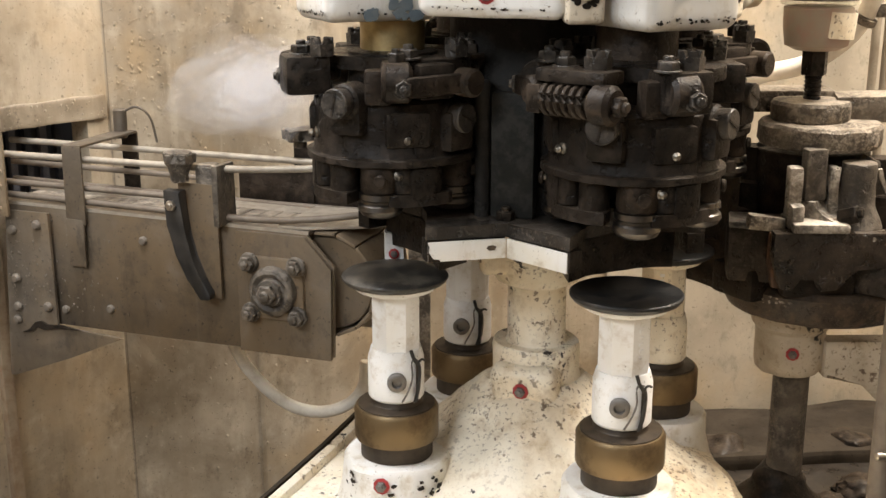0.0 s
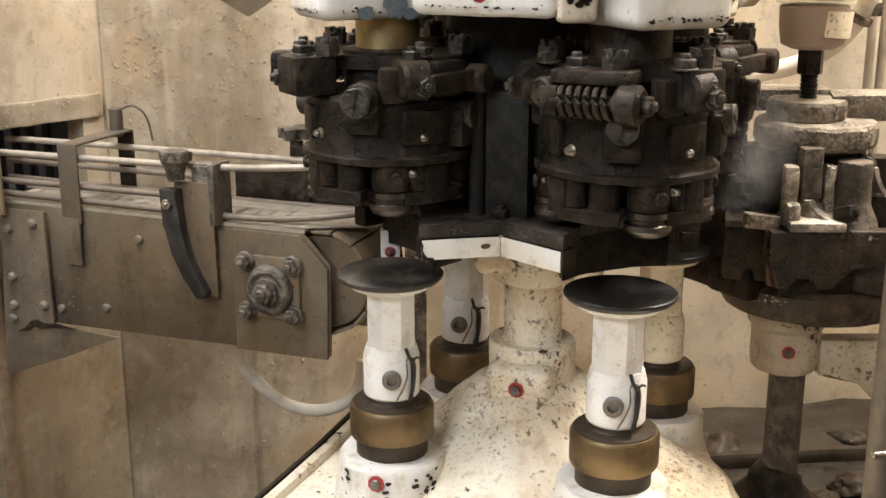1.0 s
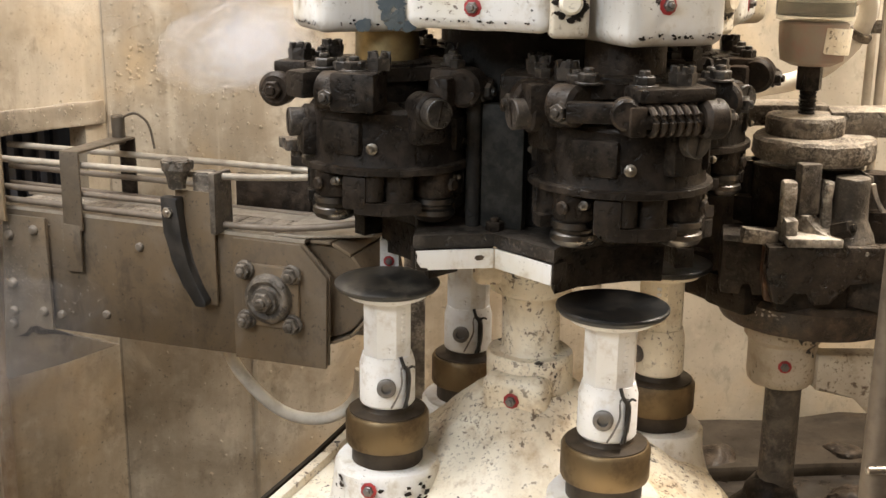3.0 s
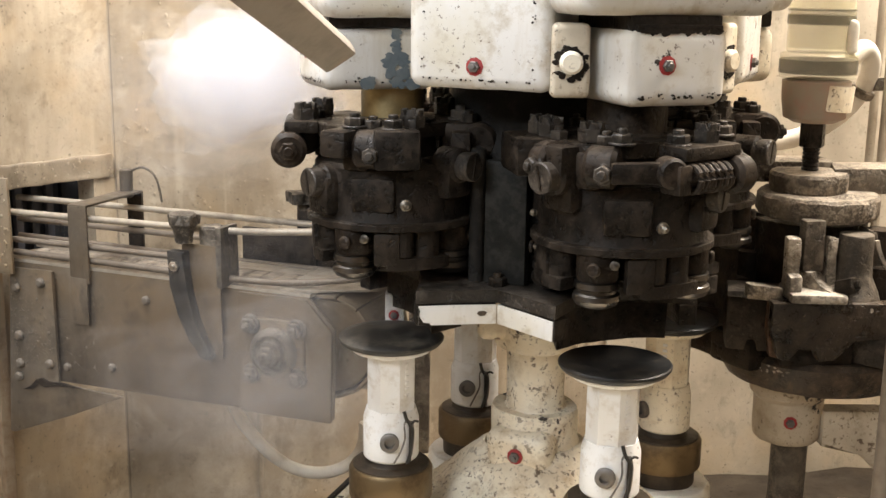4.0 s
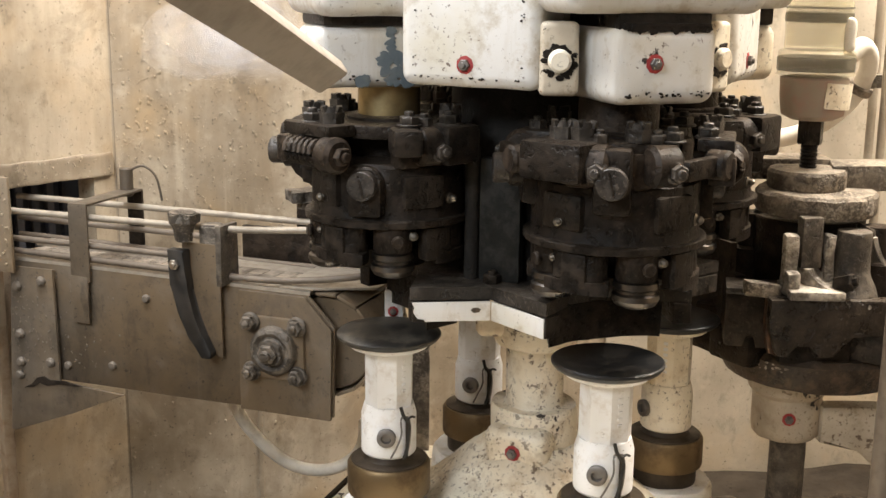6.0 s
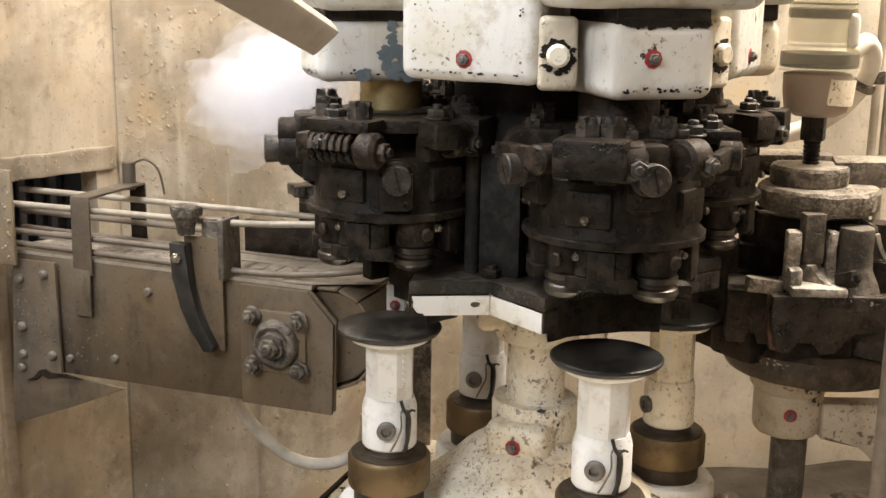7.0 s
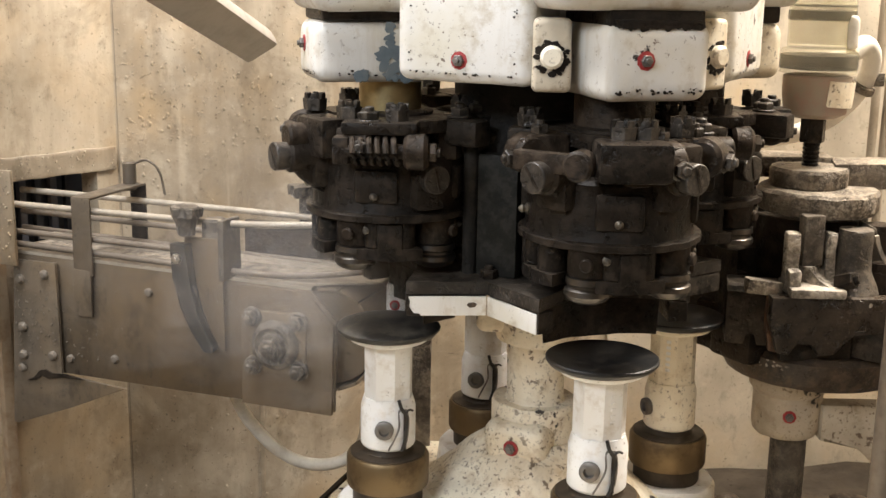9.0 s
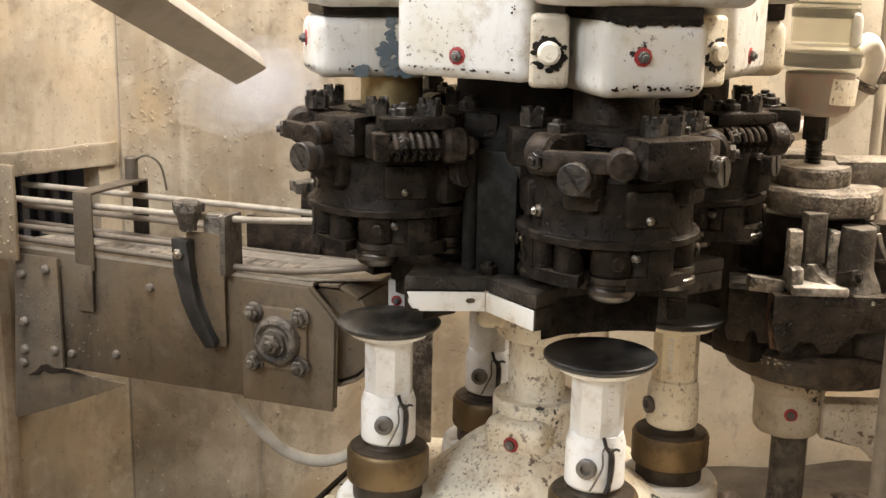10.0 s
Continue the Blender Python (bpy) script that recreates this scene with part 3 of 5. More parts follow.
def turret_core():
    bm = B()
    lathe(bm, [(0.082, -0.235), (0.082, -0.12), (0.075, -0.1), (0.075, -0.064)], None, 48)
    part("core", bm, SOOT, turret, "oily black central column")
    for a in (236, 326, 56, 146):
        bm = B()
        cyl(bm, 0.006, -0.228, -0.12, at(*polar(0.094, a)), 14)
        part("oil_pipe", bm, SOOT, turret)
    bm = B()
    box(bm, (0.012, 0.034, 0.096), turn("Z", 251) @ at(0.09, 0, -0.176), 0.003)
    part("cover_plate", bm, GREASY_GREY, turret, "smooth greasy grey cover plate")
    # four-armed star plate
    outline = []
    for a in STATIONS:
        for da, r in ((-21.8, 0.152), (-13, 0.118), (0, 0.108), (13, 0.118), (26.2, 0.152), (47.2, 0.111)):
            outline.append(polar(r, a + da)[:2])
    bm = B()
    prism(bm, outline, -0.234, -0.224, None, 0.001)
    # lighter steel on the black plate: light on its top put into the colour
    star = part("star_plate", bm, WORN_OR_LIT_STEEL, turret, "oily black four-armed star plate")
    for a in (STATIONS[0] + 45, STATIONS[1] + 45, STATIONS[2] + 45, STATIONS[3] + 45):
        bm = B()
        hex_nut(bm, 0.007, -0.224, -0.217, at(*polar(0.1, a)))
        part("bolt", bm, BLACK_STEEL, star)
    # white edge blocks below it
    for a in STATIONS:
        for side in (-1, 1):
            p, q = polar(0.1105, a + 2.2 + side * 45), polar(0.1515, a + 2.2 + side * 24)
            d = (q - p).normalized()
            inward = Vector((-d.y, d.x, 0)) if Vector((-d.y, d.x, 0)).dot(-p) > 0 else Vector((d.y, -d.x, 0))
            p2 = p + d * 0.0008
            e = p + (q - p) * 0.97
            bm = B()
            prism(bm, [v[:2] for v in (p2 + inward * 0.0015, q, q + inward * 0.014, p2 + inward * 0.014 + d * 0.006)], -0.2505, -0.2345, None, 0.0008)
            part("edge_block", bm, BLACK_STEEL, star, "oily black edge block")
            bm = B()
            prism(bm, [v[:2] for v in (p2 - inward * 0.0008, e - inward * 0.0008, e + inward * 0.0012, p2 + inward * 0.0012 + d * 0.001)], -0.2508, -0.2355, None, 0.0004)
            front = (a == STATIONS[0] and side > 0) or (a == STATIONS[1] and side < 0)
            part("edge_strip", bm, WHITE_PAINT if front else WORN_OR_LIT_STEEL, star, "white painted edge strip" if front else "worn edge strip")
            if front and q.x < p.x:
                # rust spot and ragged chips on the paint
                out = Matrix(((d.x, 0, -inward.x, p.x), (d.y, 0, -inward.y, p.y), (0, 1, 0, 0), (0, 0, 0, 1)))
                bm = B()
                prism(bm, [(0.008, -0.2415), (0.0105, -0.2402), (0.0145, -0.2405), (0.016, -0.2425), (0.0135, -0.2445), (0.0095, -0.244)], 0.0006, 0.0011, out)
                part("rust_spot", bm, RUST_DISC, star, "red-brown rust spot")
                bm = B()
                w = (q - p).length * 0.97
                prism(bm, [(w, -0.2365), (w - 0.0012, -0.239), (w - 0.0005, -0.243), (w - 0.0022, -0.246), (w - 0.004, -0.2485), (w - 0.0085, -0.249), (w - 0.0095, -0.2508), (w, -0.2508)], 0.0006, 0.0011, out)
                part("paint_chip", bm, BLACK_STEEL, star, "ragged black paint chip")
    for a in STATIONS:
        bm = B()
        arc = [a - 20 + i * 4 for i in range(12)]
        prism(bm, [polar(0.1085 + 0.024 * (abs(q - a - 2) / 24) ** 2, q)[:2] for q in arc] + [polar(0.095, q)[:2] for q in arc[::-1]], -0.264, -0.2345)
        roughen(bm, 0.0015, 50)
        part("pocket_edge", bm, BLACK_STEEL, star, "oily black can pocket edge")
    bm = B()
    box(bm, (0.016, 0.016, 0.024), turn("Z", 183) @ at(0.122, 0, -0.266), 0.002)
    part("stop_block", bm, CLEAN_WHITE, turret, "small white painted stop block")
    red_bolt(turret, polar(0.122, 183, -0.272) + Vector((0.0, -0.0085, 0)), (0, -1, 0), 0.003)
    # white column
    bm = B()
    lathe(bm, [(0.03, -0.236), (0.04, -0.238), (0.04, -0.285), (0.035, -0.298), (0.025, -0.302), (0.0245, -0.35), (0.026, -0.353), (0.036, -0.353), (0.0375, -0.357), (0.0375, -0.38), (0.044, -0.40)], None, 48)
    roughen(bm, 0.0012, 60)
    rounded(bm, (0.05, 0.05, 0.05), at(-0.026, -0.004, -0.264), 0.008)
    part("column", bm, HUB_PAINT, turret, "chipped cream painted turret column")
    bm = B()
    rounded(bm, (0.034, 0.058, 0.04), turn("Z", 249) @ at(0.03, 0, -0.384), 0.012)
    roughen(bm, 0.0012, 60)
    part("pad", bm, HUB_PAINT, turret)
    red_bolt(turret, polar(0.0478, 249, -0.384), polar(1, 249), 0.0045)
    # domed base
    bm = B()
    profile = [(0.042, -0.385), (0.055, -0.397), (0.085, -0.425), (0.12, -0.45), (0.155, -0.47), (0.178, -0.49), (0.19, -0.52), (0.192, -0.62), (0.1, -0.62)]
    lathe(bm, smooth_profile(profile, 8), None, 180)
    roughen(bm, 0.0035, 22)
    roughen(bm, 0.0028, 48, 4.0)
    roughen(bm, 0.0009, 130, 7.0)
    part("base", bm, HUB_PAINT, turret, "lumpy white painted domed base")
    bm = B()
    for k in range(9):
        box(bm, (0.012, 0.0012, 0.001), turn("Z", 312 + k * 1.2) @ at(0.183, 0, -0.483 - 0.001 * k) @ turn("Y", 45) @ turn("Z", 80), 0)
    part("paint_line", bm, RED_PAINT, turret, "red painted line on the base")


turret_core()
LIFTER_CACHE = {}


def lifter(station, spin, drop):
    a = STATIONS[station]
    m = at(*polar(RING, a, -drop)) @ turn("Z", spin)
    if not LIFTER_CACHE:
        for key, paint in (("shaft", CLEAN_WHITE), ("old_shaft", CREAM_PAINT)):
            bm = B()
            # shaft: octagonal neck on a round clamp foot
            lathe(bm, [(0.0195, -0.342), (0.0205, -0.339), (0.0205, -0.286)], turn("Z", 22.5), 8)
            lathe(bm, [(0.0215, -0.38), (0.023, -0.378), (0.023, -0.346), (0.0205, -0.337), (0.017, -0.337)], None, 36)
            lathe(bm, [(0.02, -0.291), (0.024, -0.2905), (0.032, -0.2875), (0.0355, -0.284), (0.0355, -0.2815), (0.01, -0.281)], None, 48)
            LIFTER_CACHE[key] = mesh_of(bm, paint)
        bm = B()
        lathe(bm, [(0.034, -0.284), (0.0405, -0.2815), (0.0428, -0.2785), (0.0428, -0.2768), (0.0415, -0.276), (0.038, -0.2768), (0.02, -0.2775), (0, -0.2775)], None, 64)
        LIFTER_CACHE["plate"] = mesh_of(bm, PLATE_BLACK)
        bm = B()
        lathe(bm, [(0.034, -0.284), (0.0405, -0.2815), (0.0428, -0.2785), (0.0428, -0.277), (0.041, -0.2755), (0.028, -0.2725), (0.012, -0.2705), (0, -0.270)], None, 64)
        LIFTER_CACHE["domed_plate"] = mesh_of(bm, PLATE_DUSTY_SHEEN)
        bm = B()
        lathe(bm, [(0.029, -0.4155), (0.034, -0.415), (0.0348, -0.413), (0.0348, -0.39), (0.033, -0.387), (0.0225, -0.3855)], None, 56)
        LIFTER_CACHE["collar"] = mesh_of(bm, BRASS)
        bm = B()
        lathe(bm, [(0.029, -0.449), (0.0298, -0.444), (0.0298, -0.4152), (0.02, -0.415)], None, 56)
        LIFTER_CACHE["sleeve"] = mesh_of(bm, DARK_BRASS)
        bm = B()
        lathe(bm, [(0.0318, -0.3869), (0.0315, -0.3858), (0.0222, -0.3845), (0.0195, -0.381), (0.0195, -0.376)], None, 48)
        LIFTER_CACHE["seal"] = mesh_of(bm, DARK_BRASS)
        bm = B()
        f = at(0.0, -0.0225, -0.36) @ turn("X", 90)
        lathe(bm, [(0.0078, 0), (0.0078, 0.004), (0.0066, 0.0048), (0.0042, 0.0048), (0.0036, 0.002), (0, 0.002)], f, 24)
        LIFTER_CACHE["clamp_screw"] = mesh_of(bm, GREY_STEEL)
        bm = B()
        box(bm, (0.0018, 0.012, 0.034), at(0.0165, -0.0155, -0.361), 0.0006)
        LIFTER_CACHE["clamp_slot"] = mesh_of(bm, BLACK_STEEL)
        bm = B()
        tube(bm, smooth_path([(0.004, -0.0275, -0.376), (0.009, -0.0285, -0.366), (0.0125, -0.025, -0.356), (0.012, -0.0245, -0.344), (0.015, -0.021, -0.342), (0.019, -0.018, -0.349), (0.018, -0.0175, -0.37), (0.0135, -0.023, -0.378)], 5), 0.0008, 6)
        LIFTER_CACHE["lock_wire"] = mesh_of(bm, GREY_STEEL)
        bm = B()
        for k in range(6):
            box(bm, (0.004, 0.0012, 0.0028), turn("Z", 45) @ at(0, -0.0189, -0.297 - k * 0.0052), 0.0003)
        LIFTER_CACHE["cast_lettering"] = mesh_of(bm, CLEAN_WHITE)
        bm = B()
        lathe(bm, [(0.058, -0.50), (0.05, -0.47), (0.0455, -0.455), (0.0445, -0.434), (0.042, -0.4305), (0.03, -0.4302)], None, 48)
        roughen(bm, 0.0018, 40)
        LIFTER_CACHE["seat_boss"] = mesh_of(bm, WHITE_PAINT)
        # black knotted tie behind the wire
        bm = B()
        tube(bm, smooth_path([(0.0115, -0.0215, -0.334), (0.014, -0.0225, -0.341), (0.0165, -0.0205, -0.346), (0.0185, -0.0195, -0.352), (0.0175, -0.021, -0.362), (0.0165, -0.021, -0.371), (0.0145, -0.0225, -0.378)], 4), 0.0015, 7)
        tube(bm, smooth_path([(0.0165, -0.0205, -0.346), (0.02, -0.0185, -0.343), (0.0225, -0.016, -0.3445)], 4), 0.001, 6)
        LIFTER_CACHE["tie"] = mesh_of(bm, RUBBER)
    c = LIFTER_CACHE
    old = station == 2
    shaft = part("lifter", c["old_shaft" if old else "shaft"], None, turret, "stained cream painted can lifter with clamp foot" if old else "white painted can lifter with clamp foot", m)
    part("lifter_plate", c["domed_plate" if station == 0 else "plate"], None, shaft, "round black lifter plate")
    part("collar", c["collar"], None, shaft, "tarnished brass stepped collar")
    part("sleeve", c["sleeve"], None, shaft, "dark greasy lower sleeve")
    part("seal", c["seal"], None, shaft)
    part("clamp_screw", c["clamp_screw"], None, shaft, "grey socket screw")
    if not old:
        part("clamp_slot", c["clamp_slot"], None, shaft)
        part("lock_wire", c["lock_wire"], None, shaft, "twisted steel lock wire")
        part("tie", c["tie"], None, shaft, "black knotted tie")
    part("seat_boss", c["seat_boss"], None, turret, "white painted lifter seat", at(*polar(RING, a, -drop)))
    tagged(part("cast_lettering", c["cast_lettering"], None, shaft), kind="stuff")


for station, spin, drop in ((0, 2, 0.0015), (1, -14, -0.0025), (2, -62, 0.011), (3, -16, 0.015)):
    lifter(station, spin, drop)
red_bolt(turret, polar(RING, STATIONS[0]) + Vector((-0.012, -0.045, -0.442)), (-0.25, -1, 0.1), 0.0045)

def seat_chips():
    rng = random.Random(21)
    bm = B()
    for station, angles in ((0, (215, 222, 300, 308, 316, 268)), (1, (205, 214, 290, 332, 240))):
        for a in angles:
            for k in range(6 if a == 308 else 3):
                out = a + rng.gauss(0, 3)
                z = -0.445 + rng.gauss(0, 0.006)
                m = at(*polar(RING, STATIONS[station])) @ turn("Z", out) @ at(0.0463 + max(0, -0.446 - z) * 0.35, 0, z)
                flake(bm, m, rng.uniform(0.001, 0.0036), rng)
    tagged(part("chipped_seat", bm, BROWN_STEEL, turret, "dark chips in the seats' paint"), kind="stuff")


seat_chips()

# ---- seaming heads ----
HEAD_PARTS = []
ROLLS = (-86, -188, 94, -8)


def head_piece(name, bm, material, label=""):
    HEAD_PARTS.append((name, mesh_of(bm, material), label))


def build_head_parts():
    # body with shoulders, flange below it
    bm = B()
    lathe(bm, [(0.03, -0.0985), (0.034, -0.100), (0.034, -0.128), (0.058, -0.131), (0.0605, -0.134), (0.061, -0.158), (0.0615, -0.1715), (0.0625, -0.1732), (0.0662, -0.1737), (0.0668, -0.1743), (0.0668, -0.1785), (0.066, -0.1792), (0.055, -0.1795), (0.03, -0.1815)], None, 72)
    roughen(bm, 0.0006, 120)
    HEAD_PARTS.append(("seaming_head", mesh_of(bm, BLACK_STEEL), "oily black seaming head"))
    # chuck under the head
    bm = B()
    lathe(bm, [(0.02, -0.178), (0.022, -0.2), (0.031, -0.203), (0.032, -0.213), (0.0295, -0.2175), (0.012, -0.2185)], None, 48)
    head_piece("chuck", bm, BLACK_STEEL)
    for k, a in enumerate(ROLLS):
        m = turn("Z", a)
        # roll: bright grooved ring on a dark hub
        bm = B()
        lathe(bm, [(0.013, -0.199), (0.0158, -0.2), (0.0162, -0.204), (0.0145, -0.2055), (0.0145, -0.2075), (0.0165, -0.209), (0.017, -0.2125), (0.0145, -0.2165), (0.01, -0.2185)], m @ at(0.049, 0, 0), 36)
        head_piece("seaming_roll", bm, ROLL_STEEL, "bright grooved seaming roll")
        bm = B()
        lathe(bm, [(0.0145, -0.178), (0.015, -0.181), (0.015, -0.197), (0.0135, -0.2)], m @ at(0.049, 0, 0), 30)
        cyl(bm, 0.005, 0, 0.004, m @ at(0.0635, 0.003, -0.189) @ turn("Y", 90), 14)
        head_piece("roll_hub", bm, BROWN_STEEL)
        # grease nipple beside the roll
        n = turn("Z", a + 15) @ at(0.0585, 0, -0.186) @ turn("Y", 90)
        bm = B()
        lathe(bm, [(0.0036, -0.004), (0.0036, 0.001), (0.002, 0.002), (0.0028, 0.004), (0.0012, 0.0058)], n, 10)
        head_piece("grease_nipple", bm, NIPPLE)
        n = turn("Z", a - 57) @ at(0.0615, 0, -0.159) @ turn("Y", 90)
        bm = B()
        lathe(bm, [(0.0045, -0.004), (0.0045, 0.001), (0.0022, 0.0022), (0.0032, 0.0045), (0.0014, 0.0068)], n, 10)
        head_piece("grease_nipple", bm, NIPPLE)
        # posts and skirts hanging below the flange
        for da, r, w, z1 in ((-36, 0.05, 0.011, -0.207), (-58, 0.054, 0.0085, -0.2)):
            bm = B()
            cyl(bm, w, z1, -0.179, turn("Z", a + da) @ at(r, 0, 0), 22)
            head_piece("post", bm, BLACK_STEEL)
        bm = B()
        arc = [polar(0.063, a - 22 - i * 6)[:2] for i in range(9)] + [polar(0.047, a - 70 + i * 6)[:2] for i in range(9)]
        prism(bm, arc[::-1], -0.209, -0.2, None, 0.0012)
        head_piece("skirt", bm, BLACK_STEEL)
        bm = B()
        box(bm, (0.012, 0.02, 0.026), turn("Z", a + 32) @ at(0.057, 0, -0.193), 0.003)
        head_piece("block", bm, BLACK_STEEL)
        # flat pads round the body
        bm = B()
        box(bm, (0.012, 0.034, 0.026), turn("Z", a + 22) @ at(0.0575, 0, -0.152), 0.004)
        head_piece("pad", bm, BLACK_STEEL)
    # deck under the levers
    bm = B()
    outline = [polar(0.052 + 0.012 * math.cos(radians(2 * (k * 6 + 20))), k * 6)[:2] for k in range(60)]
    prism(bm, outline, -0.112, -0.102, None, 0.002)
    head_piece("deck", bm, BLACK_STEEL)


VARIANTS = {"a": [], "b": []}


def build_levers(kind, clevises, springs, arms, nuts, blocks, pins):
    out = VARIANTS[kind]

    def piece(name, bm, material, label=""):
        out.append((name, mesh_of(bm, material), label))

    for a in clevises:
        t = turn("Z", a)
        bm = B()
        cyl(bm, 0.0145, -0.011, 0.011, t @ at(0.069, 0, -0.1165) @ turn("X", 90), 28, 0.003)
        box(bm, (0.03, 0.021, 0.02), t @ at(0.055, 0, -0.1125), 0.004)
        box(bm, (0.016, 0.02, 0.026), t @ at(0.056, -0.013, -0.121), 0.004)
        piece("clevis", bm, BROWN_STEEL)
        bm = B()
        cyl(bm, 0.008, 0, 0.003, t @ at(0.08, 0.004, -0.119) @ turn("Y", 90), 18)
        hex_nut(bm, 0.0062, 0.003, 0.008, t @ at(0.08, 0.004, -0.119) @ turn("Y", 90))
        piece("pin_bolt", bm, WORN_OR_LIT_STEEL)
        bm = B()
        hex_nut(bm, 0.0066, -0.1025, -0.096, t @ at(0.06, 0.0, 0))
        piece("nut", bm, WORN_OR_LIT_STEEL)
    for k, (a, z, reach) in enumerate(pins):
        m2 = turn("Z", a)
        bm = B()
        box(bm, (0.03, 0.027, 0.03), m2 @ at(0.055, 0, z - 0.01), 0.005)
        cyl(bm, 0.0132, 0.05, reach - 0.011, m2 @ at(0, 0, z) @ turn("Y", 90), 26, 0.002)
        # web that swells out of the body to carry the pin
        prism(bm, [(0.05, z), (reach - 0.013, z), (reach - 0.016, z - 0.009), (reach - 0.022, z - 0.018), (0.06, z - 0.03), (0.05, z - 0.03)], -0.008, 0.008, m2 @ turn("X", 90), 0.003)
        piece("lug", bm, BLACK_STEEL)
        face = m2 @ at(reach, 0, z) @ turn("Y", 90)
        bm = B()
        lathe(bm, [(0.0105, -0.014), (0.011, -0.001), (0.0102, 0.0), (0, 0.0)], face, 32)
        piece("slotted_pin", bm, WORN_OR_LIT_STEEL, "round slotted adjusting pin")
        bm = B()
        box(bm, (0.0175, 0.0016, 0.0012), face @ at(0, 0, 0.0001) @ turn("Z", 25 * k - 12), 0)
        piece("slot", bm, BLACK_STEEL)
    for a0, a1 in arms:
        p, q = polar(0.083, a0, -0.1185), polar(0.08, a1, -0.1175)
        d = (q - p).length
        bm = B()
        box(bm, (0.009, 0.0145, d), along(p, q) @ at(0, 0, d / 2), 0.003)
        cyl(bm, 0.0105, -0.0085, 0.0085, at(*q) @ turn("Z", a1) @ turn("Y", 90), 24, 0.002)
        piece("arm", bm, BROWN_STEEL)
        bm = B()
        cyl(bm, 0.0042, 0, 0.0008, along(p, q) @ at(0, 0, d * 0.55) @ turn("Z", 0) @ at(0.0, 0, 0) @ turn("Y", 90) @ at(0, 0, 0.0043), 14, 0.0002)
        piece("oil_hole", bm, BLACK_STEEL)
    for a0, span in springs:
        p, q = polar(0.083, a0 - span, -0.122), polar(0.083, a0 + span, -0.122)
        axis = along(p, q)
        d = (q - p).length
        bm = B()
        turns = 6
        tube(bm, [axis @ Vector((0.009 * math.cos(2 * math.pi * k / 12), 0.009 * math.sin(2 * math.pi * k / 12), 0.003 + (d - 0.012) * k / (12 * turns))) for k in range(12 * turns + 1)], 0.0024, 8)
        piece("coil_spring", bm, BROWN_STEEL, "heavy coil spring")
        bm = B()
        cyl(bm, 0.0055, -0.004, d + 0.006, axis, 14)
        cyl(bm, 0.0135, d - 0.006, d + 0.012, axis, 28, 0.003)
        hex_nut(bm, 0.0072, d + 0.012, d + 0.018, axis)
        box(bm, (0.018, 0.02, 0.012), axis @ at(0.004, 0, -0.004), 0.002)
        piece("spring_rod", bm, BROWN_STEEL)
        bm = B()
        box(bm, (0.026, 0.056, 0.0095), turn("Z", a0) @ at(0.07, 0, -0.1055), 0.0028)
        piece("bridge", bm, BLACK_STEEL)
    for a, r, big in nuts:
        bm = B()
        if big:
            castle_nut(bm, 0.0098, -0.1015, -0.0925, turn("Z", a) @ at(r, 0, 0))
            piece("castle_nut", bm, WORN_OR_LIT_STEEL)
        else:
            cyl(bm, 0.0095, -0.1018, -0.1, turn("Z", a) @ at(r, 0, 0), 20, 0.0005)
            hex_nut(bm, 0.0076, -0.1, -0.094, turn("Z", a) @ at(r, 0, 0))
            piece("nut", bm, WORN_OR_LIT_STEEL)
    for a, r, w, d, z0, z1 in blocks:
        bm = B()
        box(bm, (d, w, z1 - z0), turn("Z", a) @ at(r, 0, (z0 + z1) / 2), 0.004)
        piece("block", bm, BLACK_STEEL)


build_head_parts()
build_levers("a", (-72, -166, 20, 108), ((-240, 17),), ((-68, -32), (24, 62)),
             ((-62, 0.053, 0), (-138, 0.058, 1), (-152, 0.07, 0), (-178, 0.064, 0), (-230, 0.068, 1), (-247, 0.07, 0), (30, 0.06, 1), (95, 0.06, 1), (-20, 0.058, 1)),
             ((-150, 0.068, 0.034, 0.034, -0.13, -0.101), (-182, 0.074, 0.022, 0.03, -0.122, -0.102), (-46, 0.056, 0.03, 0.026, -0.13, -0.104), (70, 0.06, 0.04, 0.03, -0.132, -0.102)),
             ((-105, -0.131, 0.083), (-207, -0.145, 0.078), (62, -0.132, 0.099), (-27, -0.145, 0.074)))
build_levers("b", (-182, -66, 50, 140), ((-124, 17),), ((-176, -148), (56, 94)),
             ((-114, 0.066, 1), (-138, 0.066, 0), (-58, 0.064, 1), (-74, 0.068, 0), (-172, 0.062, 0), (-245, 0.062, 1), (-194, 0.056, 1), (20, 0.06, 1), (130, 0.06, 1)),
             ((-62, 0.06, 0.034, 0.032, -0.13, -0.101), (-240, 0.07, 0.05, 0.034, -0.128, -0.101), (-212, 0.066, 0.03, 0.026, -0.126, -0.104), (10, 0.06, 0.036, 0.03, -0.13, -0.102)),
             ((-108, -0.139, 0.078), (-210, -0.126, 0.088), (73, -0.128, 0.09), (-29, -0.14, 0.076)))
heads = []
for s, extra in enumerate((0, 6, 3, -3)):
    (name, data, label), rest = HEAD_PARTS[0], HEAD_PARTS[1:]
    head = part(name, data, None, turret, label)
    for name, data, label in rest + VARIANTS["a" if s in (0, 2) else "b"]:
        part(name, data, None, head, label)
    heads.append((head, polar(RING, STATIONS[s]), extra))


# ---- the conveyor ----
CD = Vector((-0.938, 0.347, 0))
CN = Vector((-0.347, -0.938, 0))
CP = Vector((-0.105, 0.985, 0))


def conv(s, depth, z):
    """Along the conveyor from its end, towards the eye, up."""
    return CP + CD * s + CN * depth + Vector((0, 0, z))


